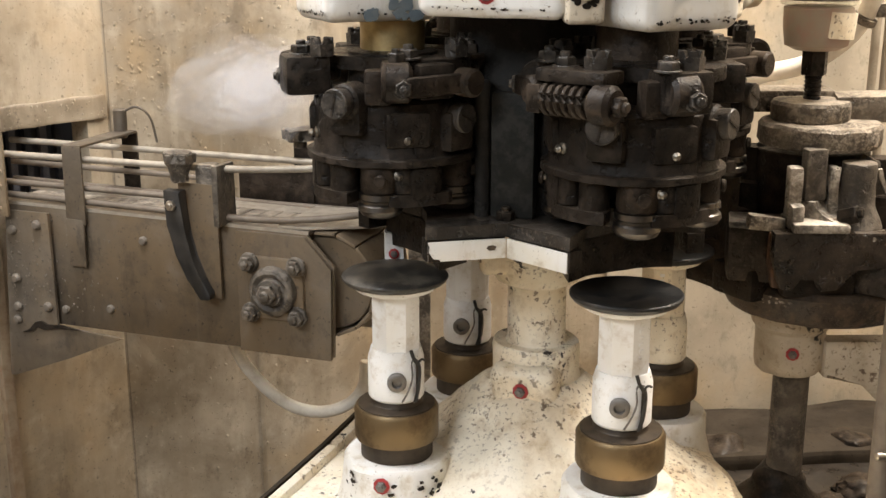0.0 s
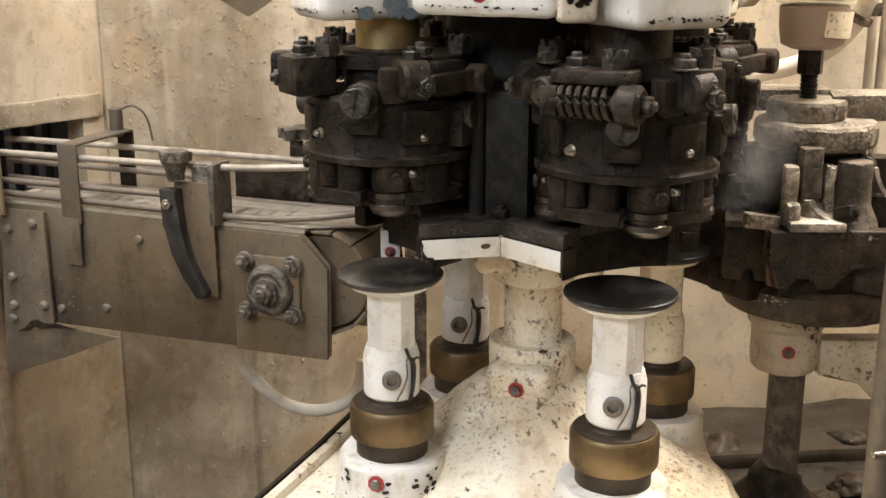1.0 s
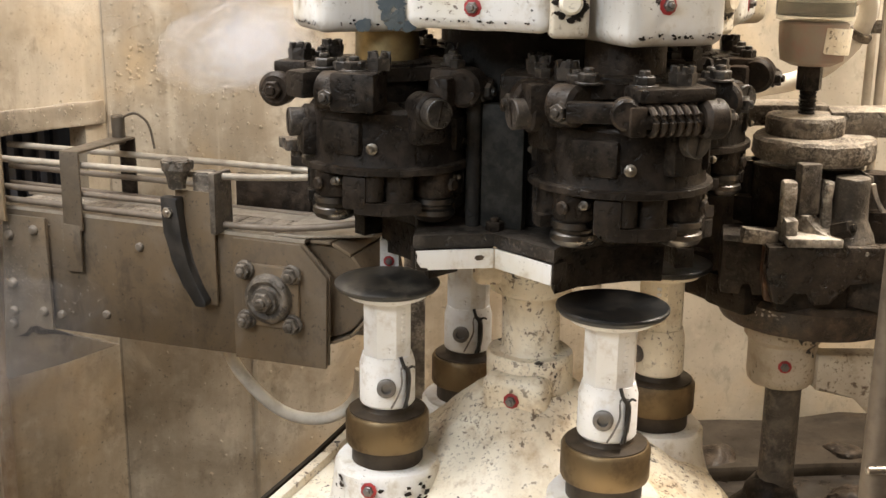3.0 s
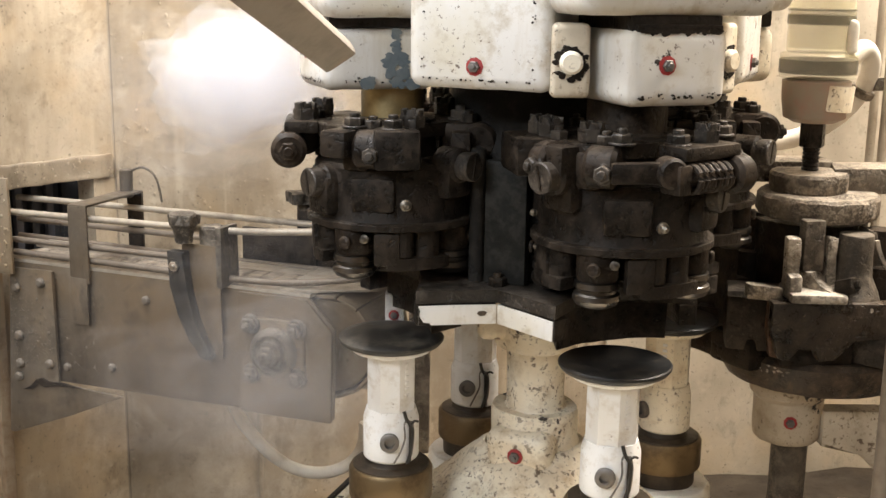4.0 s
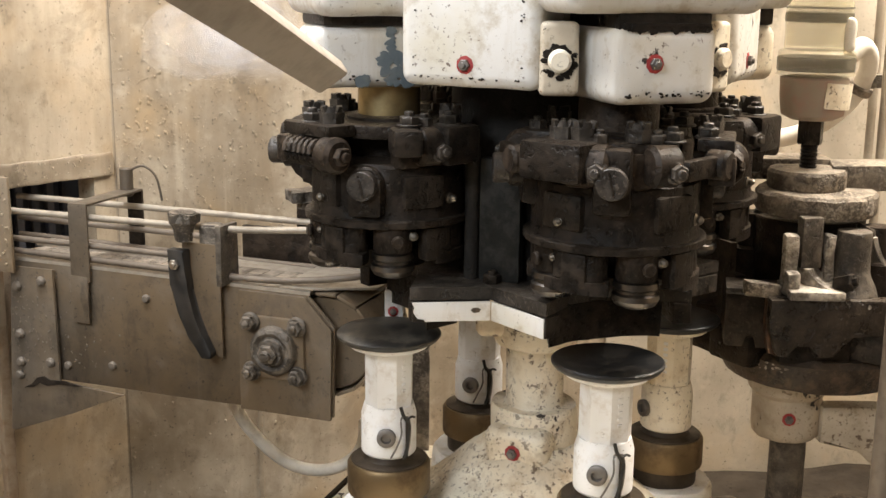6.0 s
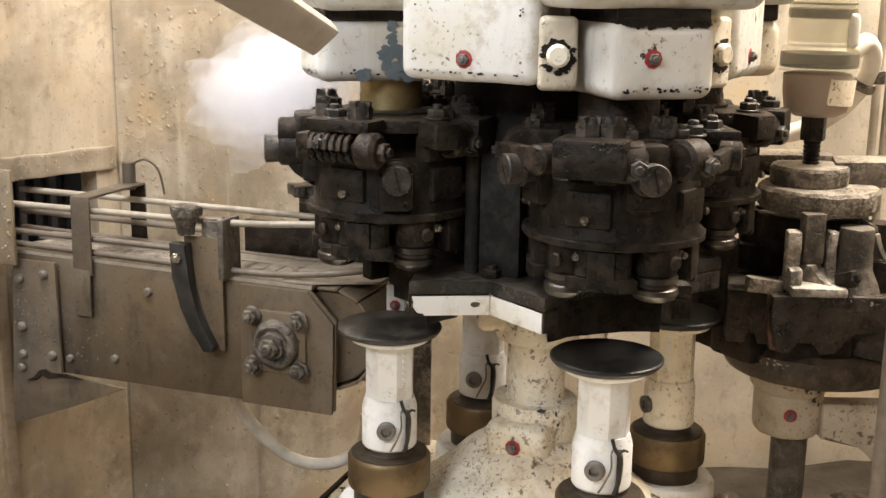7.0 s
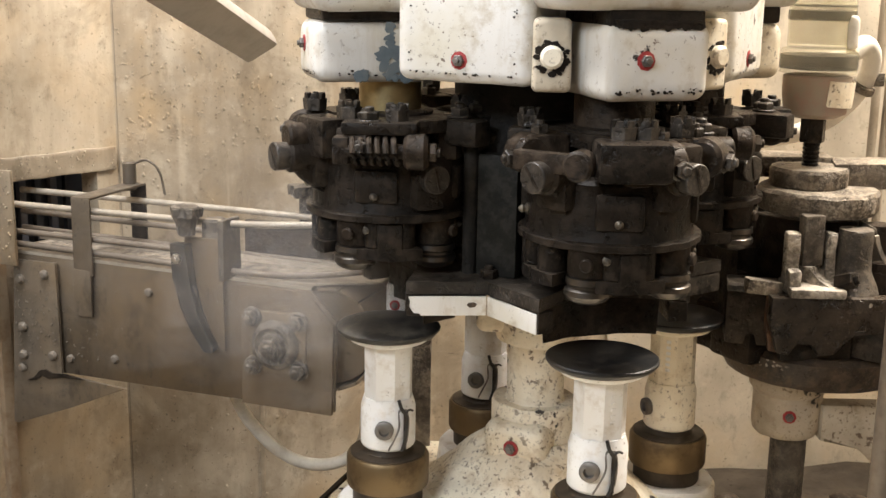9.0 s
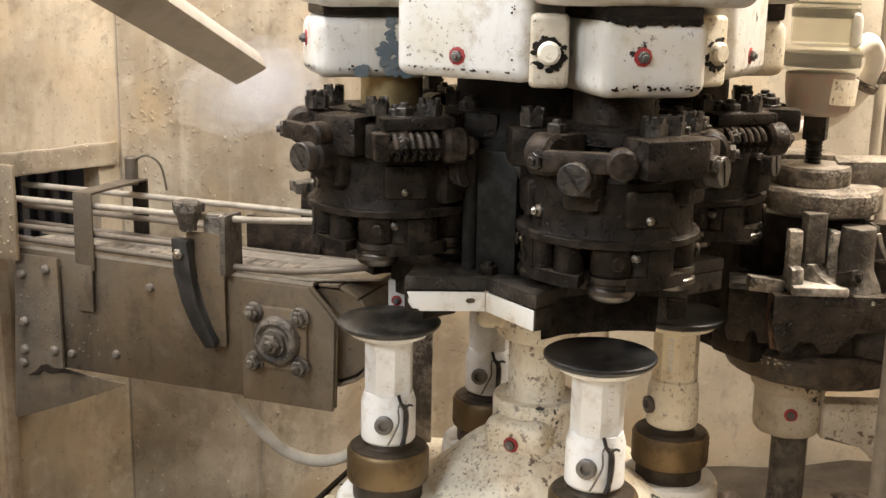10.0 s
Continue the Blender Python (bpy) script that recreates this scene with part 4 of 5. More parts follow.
CM = Matrix(((CD.x, CN.x, 0, CP.x), (CD.y, CN.y, 0, CP.y), (0, 0, 1, 0), (0, 0, 0, 1)))


def lobed(bm, r, lo, hi, m, lobes=5, deep=0.2):
    """A knob with rounded lobes."""
    outline = [(r * (1 + deep * math.cos(lobes * i * math.tau / 40)) * math.cos(i * math.tau / 40), r * (1 + deep * math.cos(lobes * i * math.tau / 40)) * math.sin(i * math.tau / 40)) for i in range(40)]
    prism(bm, outline, lo, hi, m, 0.002)


def conveyor():
    base = thing("can_conveyor", (0, 0, 0), "dusty steel can conveyor with round guide rods", "conveyor")
    flip = Matrix(((1, 0, 0, 0), (0, 0, -1, 0), (0, 1, 0, 0), (0, 0, 0, 1)))
    # side plates; outline in (along, up)
    outline = [(-0.0215, -0.372), (-0.0235, -0.29), (0.002, -0.263), (0.31, -0.26), (0.31, -0.3735), (0.14, -0.3735)]
    for depth, name in ((0.0, "side_plate"), (-0.085, "side_plate")):
        bm = B()
        prism(bm, outline, -depth, -depth + 0.003, CM @ flip, 0.0006)
        part(name, bm, CONVEYOR_SHEET, base, "dusty steel side plate")
    bm = B()
    prism(bm, [(-0.0205, -0.374), (-0.0225, -0.292), (0.003, -0.2645), (0.068, -0.264), (0.068, -0.374)], -0.0045, -0.0005, CM @ flip, 0.0008)
    part("end_plate", bm, CONVEYOR_SHEET, base, "bolted-on dusty end plate")
    # top skid and chain
    bm = B()
    prism(bm, [(0.0, -0.2635), (0.33, -0.2595), (0.33, -0.2565), (0.0, -0.2605)], 0.0, 0.028, CM @ flip)
    prism(bm, [(0.0, -0.2635), (0.33, -0.2595), (0.33, -0.2565), (0.0, -0.2605)], 0.058, 0.09, CM @ flip)
    part("skid", bm, ROD_STEEL, base, "dusty pale top skid")
    for i in range(22):
        bm = B()
        box(bm, (0.0145, 0.03, 0.003), CM @ at(0.0 + i * 0.015, -0.043, -0.261), 0.001)
        part("chain_link", bm, DUST_STEEL, base)
    bm = B()
    prism(bm, [(0.03, -0.002), (0.004, -0.001), (-0.052, -0.028), (-0.056, -0.08), (0.03, -0.085)], -0.2598, -0.2575, CM, 0.0006)
    part("dead_plate", bm, ROD_STEEL, base, "dusty pale dead plate at the conveyor's end")
    # end roller with its chain wrapped round it
    for k in range(8):
        ang = 92 - k * 26
        bm = B()
        box(bm, (0.0195, 0.078, 0.003), CM @ at(-0.012, -0.045, -0.308) @ turn("Y", -ang) @ at(-0.045, 0, 0) @ turn("Y", 90), 0.001)
        part("chain_link", bm, FLANGE_SHEET, base, "brown grime-caked chain plate")
    bm = B()
    cyl(bm, 0.042, 0.012, 0.078, CM @ at(-0.012, 0, -0.308) @ turn("X", 90), 40)
    part("end_roller", bm, CONVEYOR_SHEET, base, "soiled brown end roller")
    # flange bearing
    b = CM @ at(0.0305, 0.0055, -0.3125)
    bm = B()
    box(bm, (0.056, 0.006, 0.056), b, 0.0022)
    bearing = part("flange_bearing", bm, FLANGE_SHEET, base, "grey four-bolt flange bearing")
    bm = B()
    lathe(bm, [(0.022, 0), (0.022, 0.005), (0.0195, 0.0085), (0.017, 0.0095), (0.0155, 0.0085), (0.0135, 0.0075), (0.012, 0.0085), (0.0115, 0.012), (0, 0.0125)], b @ at(0, 0.002, -0.001) @ turn("X", -90), 32)
    roughen(bm, 0.0009, 170)
    part("bearing_cap", bm, GRIMY_STEEL, bearing)
    bm = B()
    hex_nut(bm, 0.009, 0.0128, 0.018, b @ at(0, 0.002, -0.001) @ turn("X", -90))
    roughen(bm, 0.0009, 170)
    part("shaft_nut", bm, GRIMY_STEEL, bearing)
    for dx in (-0.0225, 0.0225):
        for dz in (-0.0225, 0.0225):
            bm = B()
            cyl(bm, 0.009, 0, 0.004, b @ at(dx, 0.002, dz) @ turn("X", -90), 16)
            hex_nut(bm, 0.0068, 0.004, 0.010, b @ at(dx, 0.002, dz) @ turn("X", -90))
            roughen(bm, 0.0008, 200, dx + dz)
            part("bolt", bm, GRIMY_STEEL, bearing)
    # rivets along the plate
    for s, z in ((0.205, -0.352), (0.242, -0.279), (0.241, -0.31), (0.165, -0.283), (0.255, -0.358)):
        bm = B()
        lathe(bm, [(0.0042, 0), (0.0042, 0.0015), (0.003, 0.0034), (0, 0.004)], CM @ at(s, 0.0, z) @ turn("X", -90), 14)
        part("rivet", bm, RIVET, base)
    # guide rods, front and rear
    fr = 0.002
    rods = [
        ([conv(0.37, -fr, -0.213), conv(0.2, -fr, -0.2125), conv(0.08, -fr, -0.2115), conv(0.02, -fr - 0.004, -0.2085), conv(-0.01, -0.012, -0.2065), conv(-0.03, -0.03, -0.2055)], 0.0031),
        ([conv(0.37, -fr, -0.2385), conv(0.2, -fr, -0.2395), conv(0.12, -fr, -0.24)], 0.0029),
        ([conv(0.37, -fr, -0.25), conv(0.2, -fr, -0.2525), conv(0.06, -fr, -0.2545), conv(0.0, -0.008, -0.2515), conv(-0.05, -0.02, -0.245)], 0.0031),
        ([conv(0.37, -0.083, -0.2165), conv(0.19, -0.083, -0.217), conv(0.0, -0.083, -0.218), conv(-0.05, -0.08, -0.218)], 0.0031),
        ([conv(0.37, -0.083, -0.2385), conv(0.19, -0.083, -0.24), conv(0.13, -0.083, -0.241)], 0.0029),
        ([conv(0.37, -0.083, -0.256), conv(0.1, -0.083, -0.26), conv(-0.05, -0.08, -0.259)], 0.0031),
    ]
    for pts, r in rods:
        bm = B()
        tube(bm, smooth_path(pts, 6), r, 12)
        low = pts[0].z < -0.23
        part("guide_rod", bm, LOW_ROD if low else ROD_STEEL, base, "round darker brown lower guide rod" if low else "round dusty guide rod")
    # soiled jamb plate that the rods pass behind
    bm = B()
    prism(bm, [(0.299, 0.012), (0.46, 0.012), (0.46, 0.016), (0.299, 0.016)], -0.268, -0.178, CM, 0.0008)
    bmesh.ops.subdivide_edges(bm, edges=bm.edges[:], cuts=6, use_grid_fill=True)
    roughen(bm, 0.0009, 80)
    part("jamb_plate", bm, LIP_SHEET, base, "soiled jamb plate beside the wall opening")
    # strap bracket over the rods
    bm = B()
    box(bm, (0.02, 0.0025, 0.072), CM @ at(0.232, 0.0042, -0.2365), 0.0006)
    box(bm, (0.02, 0.09, 0.0025), CM @ at(0.232, -0.04, -0.2005), 0.0006)
    box(bm, (0.018, 0.0025, 0.045), CM @ at(0.2335, 0.0044, -0.29), 0.0006)
    roughen(bm, 0.0007, 60)
    part("strap_bracket", bm, CONVEYOR_SHEET, base, "bent steel strap over the guide rods")
    bm = B()
    box(bm, (0.017, 0.003, 0.066), CM @ at(0.232, -0.087, -0.234), 0.0006)
    part("strap_leg", bm, BROWN_STEEL, base)
    # guide clamp
    bm = B()
    box(bm, (0.017, 0.022, 0.05), CM @ at(0.0925, -0.006, -0.235), 0.002)
    box(bm, (0.006, 0.03, 0.054), CM @ at(0.081, -0.002, -0.234), 0.0015)
    lathe(bm, [(0.0, 0.026), (0.009, 0.026), (0.0105, 0.024), (0.0105, -0.02)], CM @ at(0.0985, -0.006, -0.235), 20)
    roughen(bm, 0.001, 120)
    part("clamp_block", bm, GRIMY_STEEL, base, "grime-caked clamp block")
    bm = B()
    lathe(bm, [(0.0075, 0.0), (0.0085, 0.006), (0.0095, 0.012), (0.0125, 0.017), (0.011, 0.0255), (0.006, 0.027), (0, 0.0268)], CM @ at(0.117, 0.010, -0.2225), 30)
    lobed(bm, 0.0125, 0.016, 0.0245, CM @ at(0.117, 0.010, -0.2225))
    roughen(bm, 0.0011, 190)
    part("clamp_knob", bm, GRIMY_STEEL, base, "dust-caked clamp knob")
    # hanging strap with black bent lever
    bm = B()
    prism(bm, [(0.122, -0.225), (0.0845, -0.225), (0.0835, -0.3275), (0.097, -0.3275), (0.112, -0.3), (0.122, -0.262)], -0.006, -0.0035, CM @ flip, 0.0006)
    part("lever_plate", bm, CONVEYOR_SHEET, base, "bent steel lever plate")
    bm = B()
    bend = [(0.131, -0.23), (0.1135, -0.23), (0.1125, -0.268), (0.107, -0.29), (0.098, -0.307), (0.089, -0.322), (0.0905, -0.327), (0.0995, -0.3275), (0.111, -0.31), (0.122, -0.288), (0.1285, -0.262)]
    prism(bm, bend, -0.017, -0.0065, CM @ flip, 0.002)
    lever = part("bent_lever", bm, RUBBER, base, "worn black bent lever")
    bm = B()
    hex_nut(bm, 0.0048, 0, 0.004, CM @ at(0.1225, 0.017, -0.243) @ turn("X", -90))
    part("bolt", bm, CHROME, lever)
    # rear clamp with its knob
    bm = B()
    box(bm, (0.02, 0.014, 0.07), CM @ at(0.045, -0.092, -0.24), 0.002)
    box(bm, (0.14, 0.006, 0.032), CM @ at(0.045, -0.091, -0.243), 0.002)
    part("rear_clamp", bm, BROWN_STEEL, base)
    bm = B()
    cyl(bm, 0.006, 0, 0.014, CM @ at(0.05, -0.09, -0.207), 14)
    lobed(bm, 0.0145, 0.008, 0.018, CM @ at(0.05, -0.09, -0.207), 4, 0.3)
    roughen(bm, 0.001, 150)
    part("rear_knob", bm, GRIMY_STEEL, base, "dust-caked lobed knob")
    # flanged plate where it leaves the cell, with a torn corner below
    bm = B()
    prism(bm, [(0.262, -0.264), (0.3095, -0.264), (0.3215, -0.429), (0.317, -0.43), (0.25, -0.404), (0.19, -0.3775), (0.262, -0.374)], -0.0065, -0.0035, CM @ flip, 0.0006)
    part("wall_flange", bm, FLANGE_SHEET, base, "splashed flange plate with a bent corner")
    bm = B()
    prism(bm, [(0.302, -0.3835), (0.293, -0.379), (0.286, -0.3715), (0.279, -0.3695), (0.272, -0.3725), (0.255, -0.3715), (0.235, -0.3745), (0.262, -0.3755), (0.275, -0.3785), (0.284, -0.3765), (0.29, -0.3815)], -0.0085, -0.0068, CM @ flip)
    part("tear", bm, BLACK_STEEL, base, "dark torn slit")
    for s, z in ((0.303, -0.283), (0.303, -0.33), (0.306, -0.371), (0.27, -0.355), (0.275, -0.276), (0.304, -0.358)):
        bm = B()
        lathe(bm, [(0.0048, 0), (0.0048, 0.0018), (0.003, 0.0042), (0, 0.0048)], CM @ at(s, 0.0065, z) @ turn("X", -90), 12)
        part("rivet", bm, RIVET, base)
    # solid block behind the wall opening, coloured dark for the shade inside it
    c3, u3, w3 = CORNER.to_3d(), SIDE_DIR.to_3d(), SIDE_N.to_3d()
    opening_shade = Matrix(((u3.x, w3.x, 0, c3.x), (u3.y, w3.y, 0, c3.y), (0, 0, 1, 0), (0, 0, 0, 1)))
    bm = B()
    box(bm, (0.15, 0.05, 0.13), opening_shade @ at(0.075, 0.085, -0.237), 0.003)
    part("opening_shade", bm, BLUE_DARK, base, "dark blue-grey block for the shade inside the wall opening")
    for k in range(6):
        bm = B()
        box(bm, (0.008, 0.008, 0.1), opening_shade @ at(0.03 + 0.018 * k, 0.052, -0.237), 0.001)
        part("opening_bar", bm, BLUE_BAR if k % 2 else BLUE_DARK, base)
    # sensor with its lead
    bm = B()
    cyl(bm, 0.0065, -0.206, -0.178, CM @ at(0.235, -0.078, 0), 14)
    tube(bm, smooth_path([CM @ Vector((0.23, -0.078, -0.18)), CM @ Vector((0.218, -0.082, -0.176)), CM @ Vector((0.206, -0.085, -0.186)), CM @ Vector((0.202, -0.088, -0.21))], 6), 0.0012, 8)
    part("sensor", bm, CONVEYOR_SHEET, base, "small dusty sensor with its lead")


conveyor()


def hose():
    bm = B()
    tube(bm, smooth_path([(-0.19, 1.06, -0.3450), (-0.188, 1.08, -0.3990), (-0.172, 1.10, -0.4390), (-0.145, 1.115, -0.4720), (-0.115, 1.12, -0.4830), (-0.088, 1.12, -0.4770), (-0.07, 1.12, -0.4590), (-0.065, 1.12, -0.4290)], 10), 0.0062, 14)
    solid("hose", bm, HOSE, "soiled white plastic hose hanging below the conveyor", "hose")


hose()


def deck():
    # machine bed behind and below the turret
    base = thing("machine_bed", (0.05, 0.9, -0.56), "chipped cream painted cast machine bed with a raised rim", "machine bed")
    outline = [(-0.148, 0.86), (-0.0906, 1.0054), (-0.032, 1.17), (0.2, 1.17), (0.24, 1.05), (0.26, 0.95), (0.22, 0.55), (-0.21, 0.55)]
    bm = B()
    prism(bm, [(x - 0.05, y - 0.9) for x, y in outline], 0.0, 0.086, None, 0.004)
    bmesh.ops.subdivide_edges(bm, edges=bm.edges[:], cuts=3, use_grid_fill=True)
    roughen(bm, 0.002, 30)
    part("bed", bm, CREAM_PAINT, base)
    rim = [(-0.165, 0.82), (-0.148, 0.86), (-0.0906, 1.0054), (-0.032, 1.17)]
    for k, (x, y) in enumerate(rim[:-1]):
        p, q = Vector((x - 0.05, y - 0.9, 0.088)), Vector((rim[k + 1][0] - 0.05, rim[k + 1][1] - 0.9, 0.088))
        bm = B()
        d = (q - p).length
        box(bm, (0.01, 0.012, d), along(p, q) @ at(0, 0, d / 2), 0.003)
        roughen(bm, 0.0008, 70)
        part("rim", bm, HUB_PAINT, base, "stained raised rim")
        bm = B()
        box(bm, (0.004, 0.016, d), along(p + Vector((-0.012, 0.004, -0.006)), q + Vector((-0.012, 0.004, -0.006))) @ at(0, 0, d / 2), 0.001)
        roughen(bm, 0.001, 90)
        part("rim_gasket", bm, LEDGE_DIRT, base, "dirt-caked brown gasket strip")


deck()


# ---- discharge star on the far side ----
AX, AY = 0.332, 1.04


def discharge():
    base = thing("transfer_spindle", (AX, AY, 0), "dust-caked transfer spindle with discs, pockets and white hub", "machine")
    bm = B()
    cyl(bm, 0.0165, -0.62, -0.4, at(0.004, 0, 0), 32)
    roughen(bm, 0.0006, 80)
    part("shaft", bm, GRIMY_STEEL, base, "grime-caked grey shaft")
    bm = B()
    lathe(bm, [(0.02, -0.408), (0.0265, -0.407), (0.0302, -0.403), (0.0316, -0.397), (0.0316, -0.366), (0.036, -0.361), (0.036, -0.352), (0.02, -0.351)], None, 48)
    roughen(bm, 0.0008, 70)
    part("hub", bm, STAINED_PAINT, base, "chipped white painted hub")
    red_bolt(base, Vector((-0.0065, -0.0312, -0.382)), (-0.2, -1, 0), 0.004)
    bm = B()
    prism(bm, [(0.025, -0.372), (0.3, -0.372), (0.3, -0.47), (0.105, -0.46), (0.062, -0.41), (0.025, -0.408)], 0.004, 0.026, turn("X", 90), 0.004)
    part("arm", bm, STAINED_PAINT, base, "stained white cast arm")
    bm = B()
    lathe(bm, [(0.045, -0.366), (0.079, -0.359), (0.083, -0.352), (0.084, -0.335), (0.079, -0.33), (0.04, -0.328)], at(0.02, 0, 0.0175), 72)
    roughen(bm, 0.0008, 70)
    part("lower_disc", bm, RUST_DISC, base, "rusty brown lower disc")
    # pocket blocks
    for a, r, w, h, z in ((-92, 0.05, 0.062, 0.052, -0.29), (-40, 0.075, 0.075, 0.05, -0.287), (-150, 0.055, 0.05, 0.03, -0.31), (40, 0.07, 0.07, 0.05, -0.297), (150, 0.06, 0.06, 0.04, -0.305), (92, 0.06, 0.06, 0.05, -0.3)):
        bm = B()
        box(bm, (0.05, w, h), turn("Z", a) @ at(r, 0, z), 0.005)
        part("pocket_block", bm, BLACK_STEEL if a < -80 else BROWN_STEEL, base, "dark oily pocket block")
    bm = B()
    teeth = [(-0.036, -0.262), (0.11, -0.262), (0.11, -0.29), (0.034, -0.292), (0.02, -0.312), (0.006, -0.313), (0.001, -0.3), (-0.014, -0.3), (-0.018, -0.313), (-0.028, -0.311), (-0.036, -0.285)]
    prism(bm, teeth, 0.074, 0.09, at(-0.012, 0, 0.008) @ turn("X", 90), 0.0025)
    roughen(bm, 0.0006, 90)
    part("toothed_plate", bm, TOOTH_RUST, base, "rusty brown toothed plate")
    # backing drum, added to make the gap behind the fork dark
    bm = B()
    cyl(bm, 0.05, -0.33, -0.2, at(0.01, 0.012, 0), 40)
    part("backing_drum", bm, BROWN_STEEL, base, "dark brown drum added as backing behind the fork")
    # worn bright guide piece with a fork
    bm = B()
    prism(bm, [(-0.034, -0.094), (0.012, -0.096), (0.014, -0.052), (-0.034, -0.052)], -0.2535, -0.2455, None, 0.002)
    box(bm, (0.011, 0.014, 0.016), at(-0.0285, -0.079, -0.24), 0.003)
    roughen(bm, 0.0009, 110)
    part("fork_base", bm, FORK_STEEL, base, "bright worn fork base")
    for x, y, w, lo in ((-0.0275, -0.064, 0.012, -0.246), (0.0065, -0.06, 0.009, -0.246)):
        bm = B()
        box(bm, (w, 0.014, lo * -1 - 0.203), at(x, y, (lo - 0.203) / 2), 0.003)
        bmesh.ops.subdivide_edges(bm, edges=bm.edges[:], cuts=2, use_grid_fill=True)
        roughen(bm, 0.0011, 120)
        part("prong", bm, FORK_STEEL, base, "grease-splashed fork prong")
    # flat follower post that curls to a foot
    lean = at(-0.011, -0.062, 0) @ turn("Z", 48)
    hook_space = lean @ Matrix(((0, 0, 1, 0), (1, 0, 0, 0), (0, 1, 0, 0), (0, 0, 0, 1)))
    bm = B()
    prism(bm, [(-0.006, -0.188), (-0.006, -0.232), (0.006, -0.232), (0.006, -0.188)], -0.0095, 0.0095, at(-0.011, -0.062, 0) @ turn("Z", 12) @ Matrix(((0, 0, 1, 0), (1, 0, 0, 0), (0, 1, 0, 0), (0, 0, 0, 1))), 0.002)
    roughen(bm, 0.0006, 120)
    part("follower_post", bm, GRIMY_STEEL, base, "grime-caked flat follower post")
    bm = B()
    hook = [(-0.006, -0.2315), (-0.008, -0.2385), (-0.015, -0.2435), (-0.03, -0.2455), (-0.03, -0.2515), (-0.012, -0.2505), (-0.0, -0.2465), (0.006, -0.24), (0.006, -0.2315)]
    prism(bm, hook, -0.0095, 0.0095, hook_space, 0.0018)
    roughen(bm, 0.0007, 120)
    part("follower", bm, FORK_STEEL, base, "worn bright curled follower")
    bm = B()
    hex_nut(bm, 0.0075, -0.004, 0.012, lean @ at(0, -0.03, -0.242) @ turn("X", 70))
    roughen(bm, 0.0007, 160)
    part("follower_bolt", bm, BLACK_STEEL, base, "dark greasy bolt")
    # grey flared pillar with a wing on its outer side
    bm = B()
    lathe(bm, smooth_profile([(0.0135, -0.2), (0.0145, -0.203), (0.0145, -0.226), (0.0165, -0.24), (0.022, -0.252), (0.0235, -0.258)], 4), at(0.027, -0.062, 0), 28)
    roughen(bm, 0.0009, 90)
    part("flared_pillar", bm, GRIMY_STEEL, base, "grey flared pillar")
    wing = [polar(0.05, 184 + i * 9)[:2] for i in range(10)] + [(0.004, -0.056), (-0.062, -0.056), (-0.058, 0.0)]
    bm = B()
    prism(bm, wing, 0.03, 0.052, at(0.098, 0, -0.198) @ turn("X", 90), 0.0015)
    roughen(bm, 0.0007, 90)
    part("curved_guide", bm, GRIMY_STEEL, base, "curved grey guide wing")
    bm = B()
    rim = [polar(0.05, 190 + i * 9)[:2] for i in range(9)] + [polar(0.0535, 262 - i * 9)[:2] for i in range(9)]
    prism(bm, rim, 0.0535, 0.0565, at(0.098, 0, -0.198) @ turn("X", 90))
    part("worn_rim", bm, FORK_STEEL, base, "bright worn rim of the guide")
    # bright worn top edge of the outer pocket
    bm = B()
    prism(bm, [polar(0.096, -72 + i * 6)[:2] for i in range(9)] + [polar(0.09, -24 - i * 6)[:2] for i in range(9)], -0.2615, -0.2575, at(0.004, 0, 0.0), 0.001)
    roughen(bm, 0.0006, 120)
    part("worn_edge", bm, FORK_STEEL, base, "bright worn pocket edge")
    # side bar and its rusty drop lug
    bm = B()
    box(bm, (0.03, 0.014, 0.012), at(-0.05, -0.066, -0.2505) @ turn("Y", 5), 0.002)
    roughen(bm, 0.0012, 100)
    part("side_bar", bm, DUST_STEEL, base, "dusty beige side bar")
    bm = B()
    prism(bm, [(-0.048, -0.257), (-0.034, -0.257), (-0.032, -0.29), (-0.037, -0.306), (-0.045, -0.304), (-0.048, -0.285)], 0.07, 0.08, turn("X", 90), 0.0025)
    roughen(bm, 0.0007, 100)
    part("drop_lug", bm, RUST_LUG, base, "reddish rusty drop lug")
    # highlights on the lower disc's rim, put in as pale flakes
    rng = random.Random(31)
    bm = B()
    for k in range(22):
        a = rng.choice((-135, -124, -52, -44)) + rng.gauss(0, 5)
        flake(bm, at(0.02, 0, 0) @ turn("Z", a) @ at(0.0842, 0, -0.3215 + rng.gauss(0, 0.0022)), rng.uniform(0.0006, 0.0019), rng)
    tagged(part("rim_highlight", bm, FORK_STEEL, base, "pale flecks for the highlights on the disc's rim"), kind="stuff")
    for x, y in ((0.055, -0.04), (0.095, -0.01), (-0.04, 0.02), (0.0, 0.05)):
        bm = B()
        lathe(bm, [(0.02, -0.275), (0.0175, -0.25), (0.0175, -0.232), (0.012, -0.23), (0.012, -0.2)], at(x, y, 0), 24)
        part("pillar", bm, BROWN_STEEL, base, "dark greasy pillar")
    # upper disc, small disc, spindle
    bm = B()
    lathe(bm, [(0.02, -0.2), (0.05, -0.2), (0.0525, -0.196), (0.0525, -0.183), (0.05, -0.18), (0.02, -0.179)], at(0.008, -0.01, 0.007), 56)
    roughen(bm, 0.0012, 90)
    part("upper_disc", bm, DUST_STEEL, base, "dust-caked upper disc")
    bm = B()
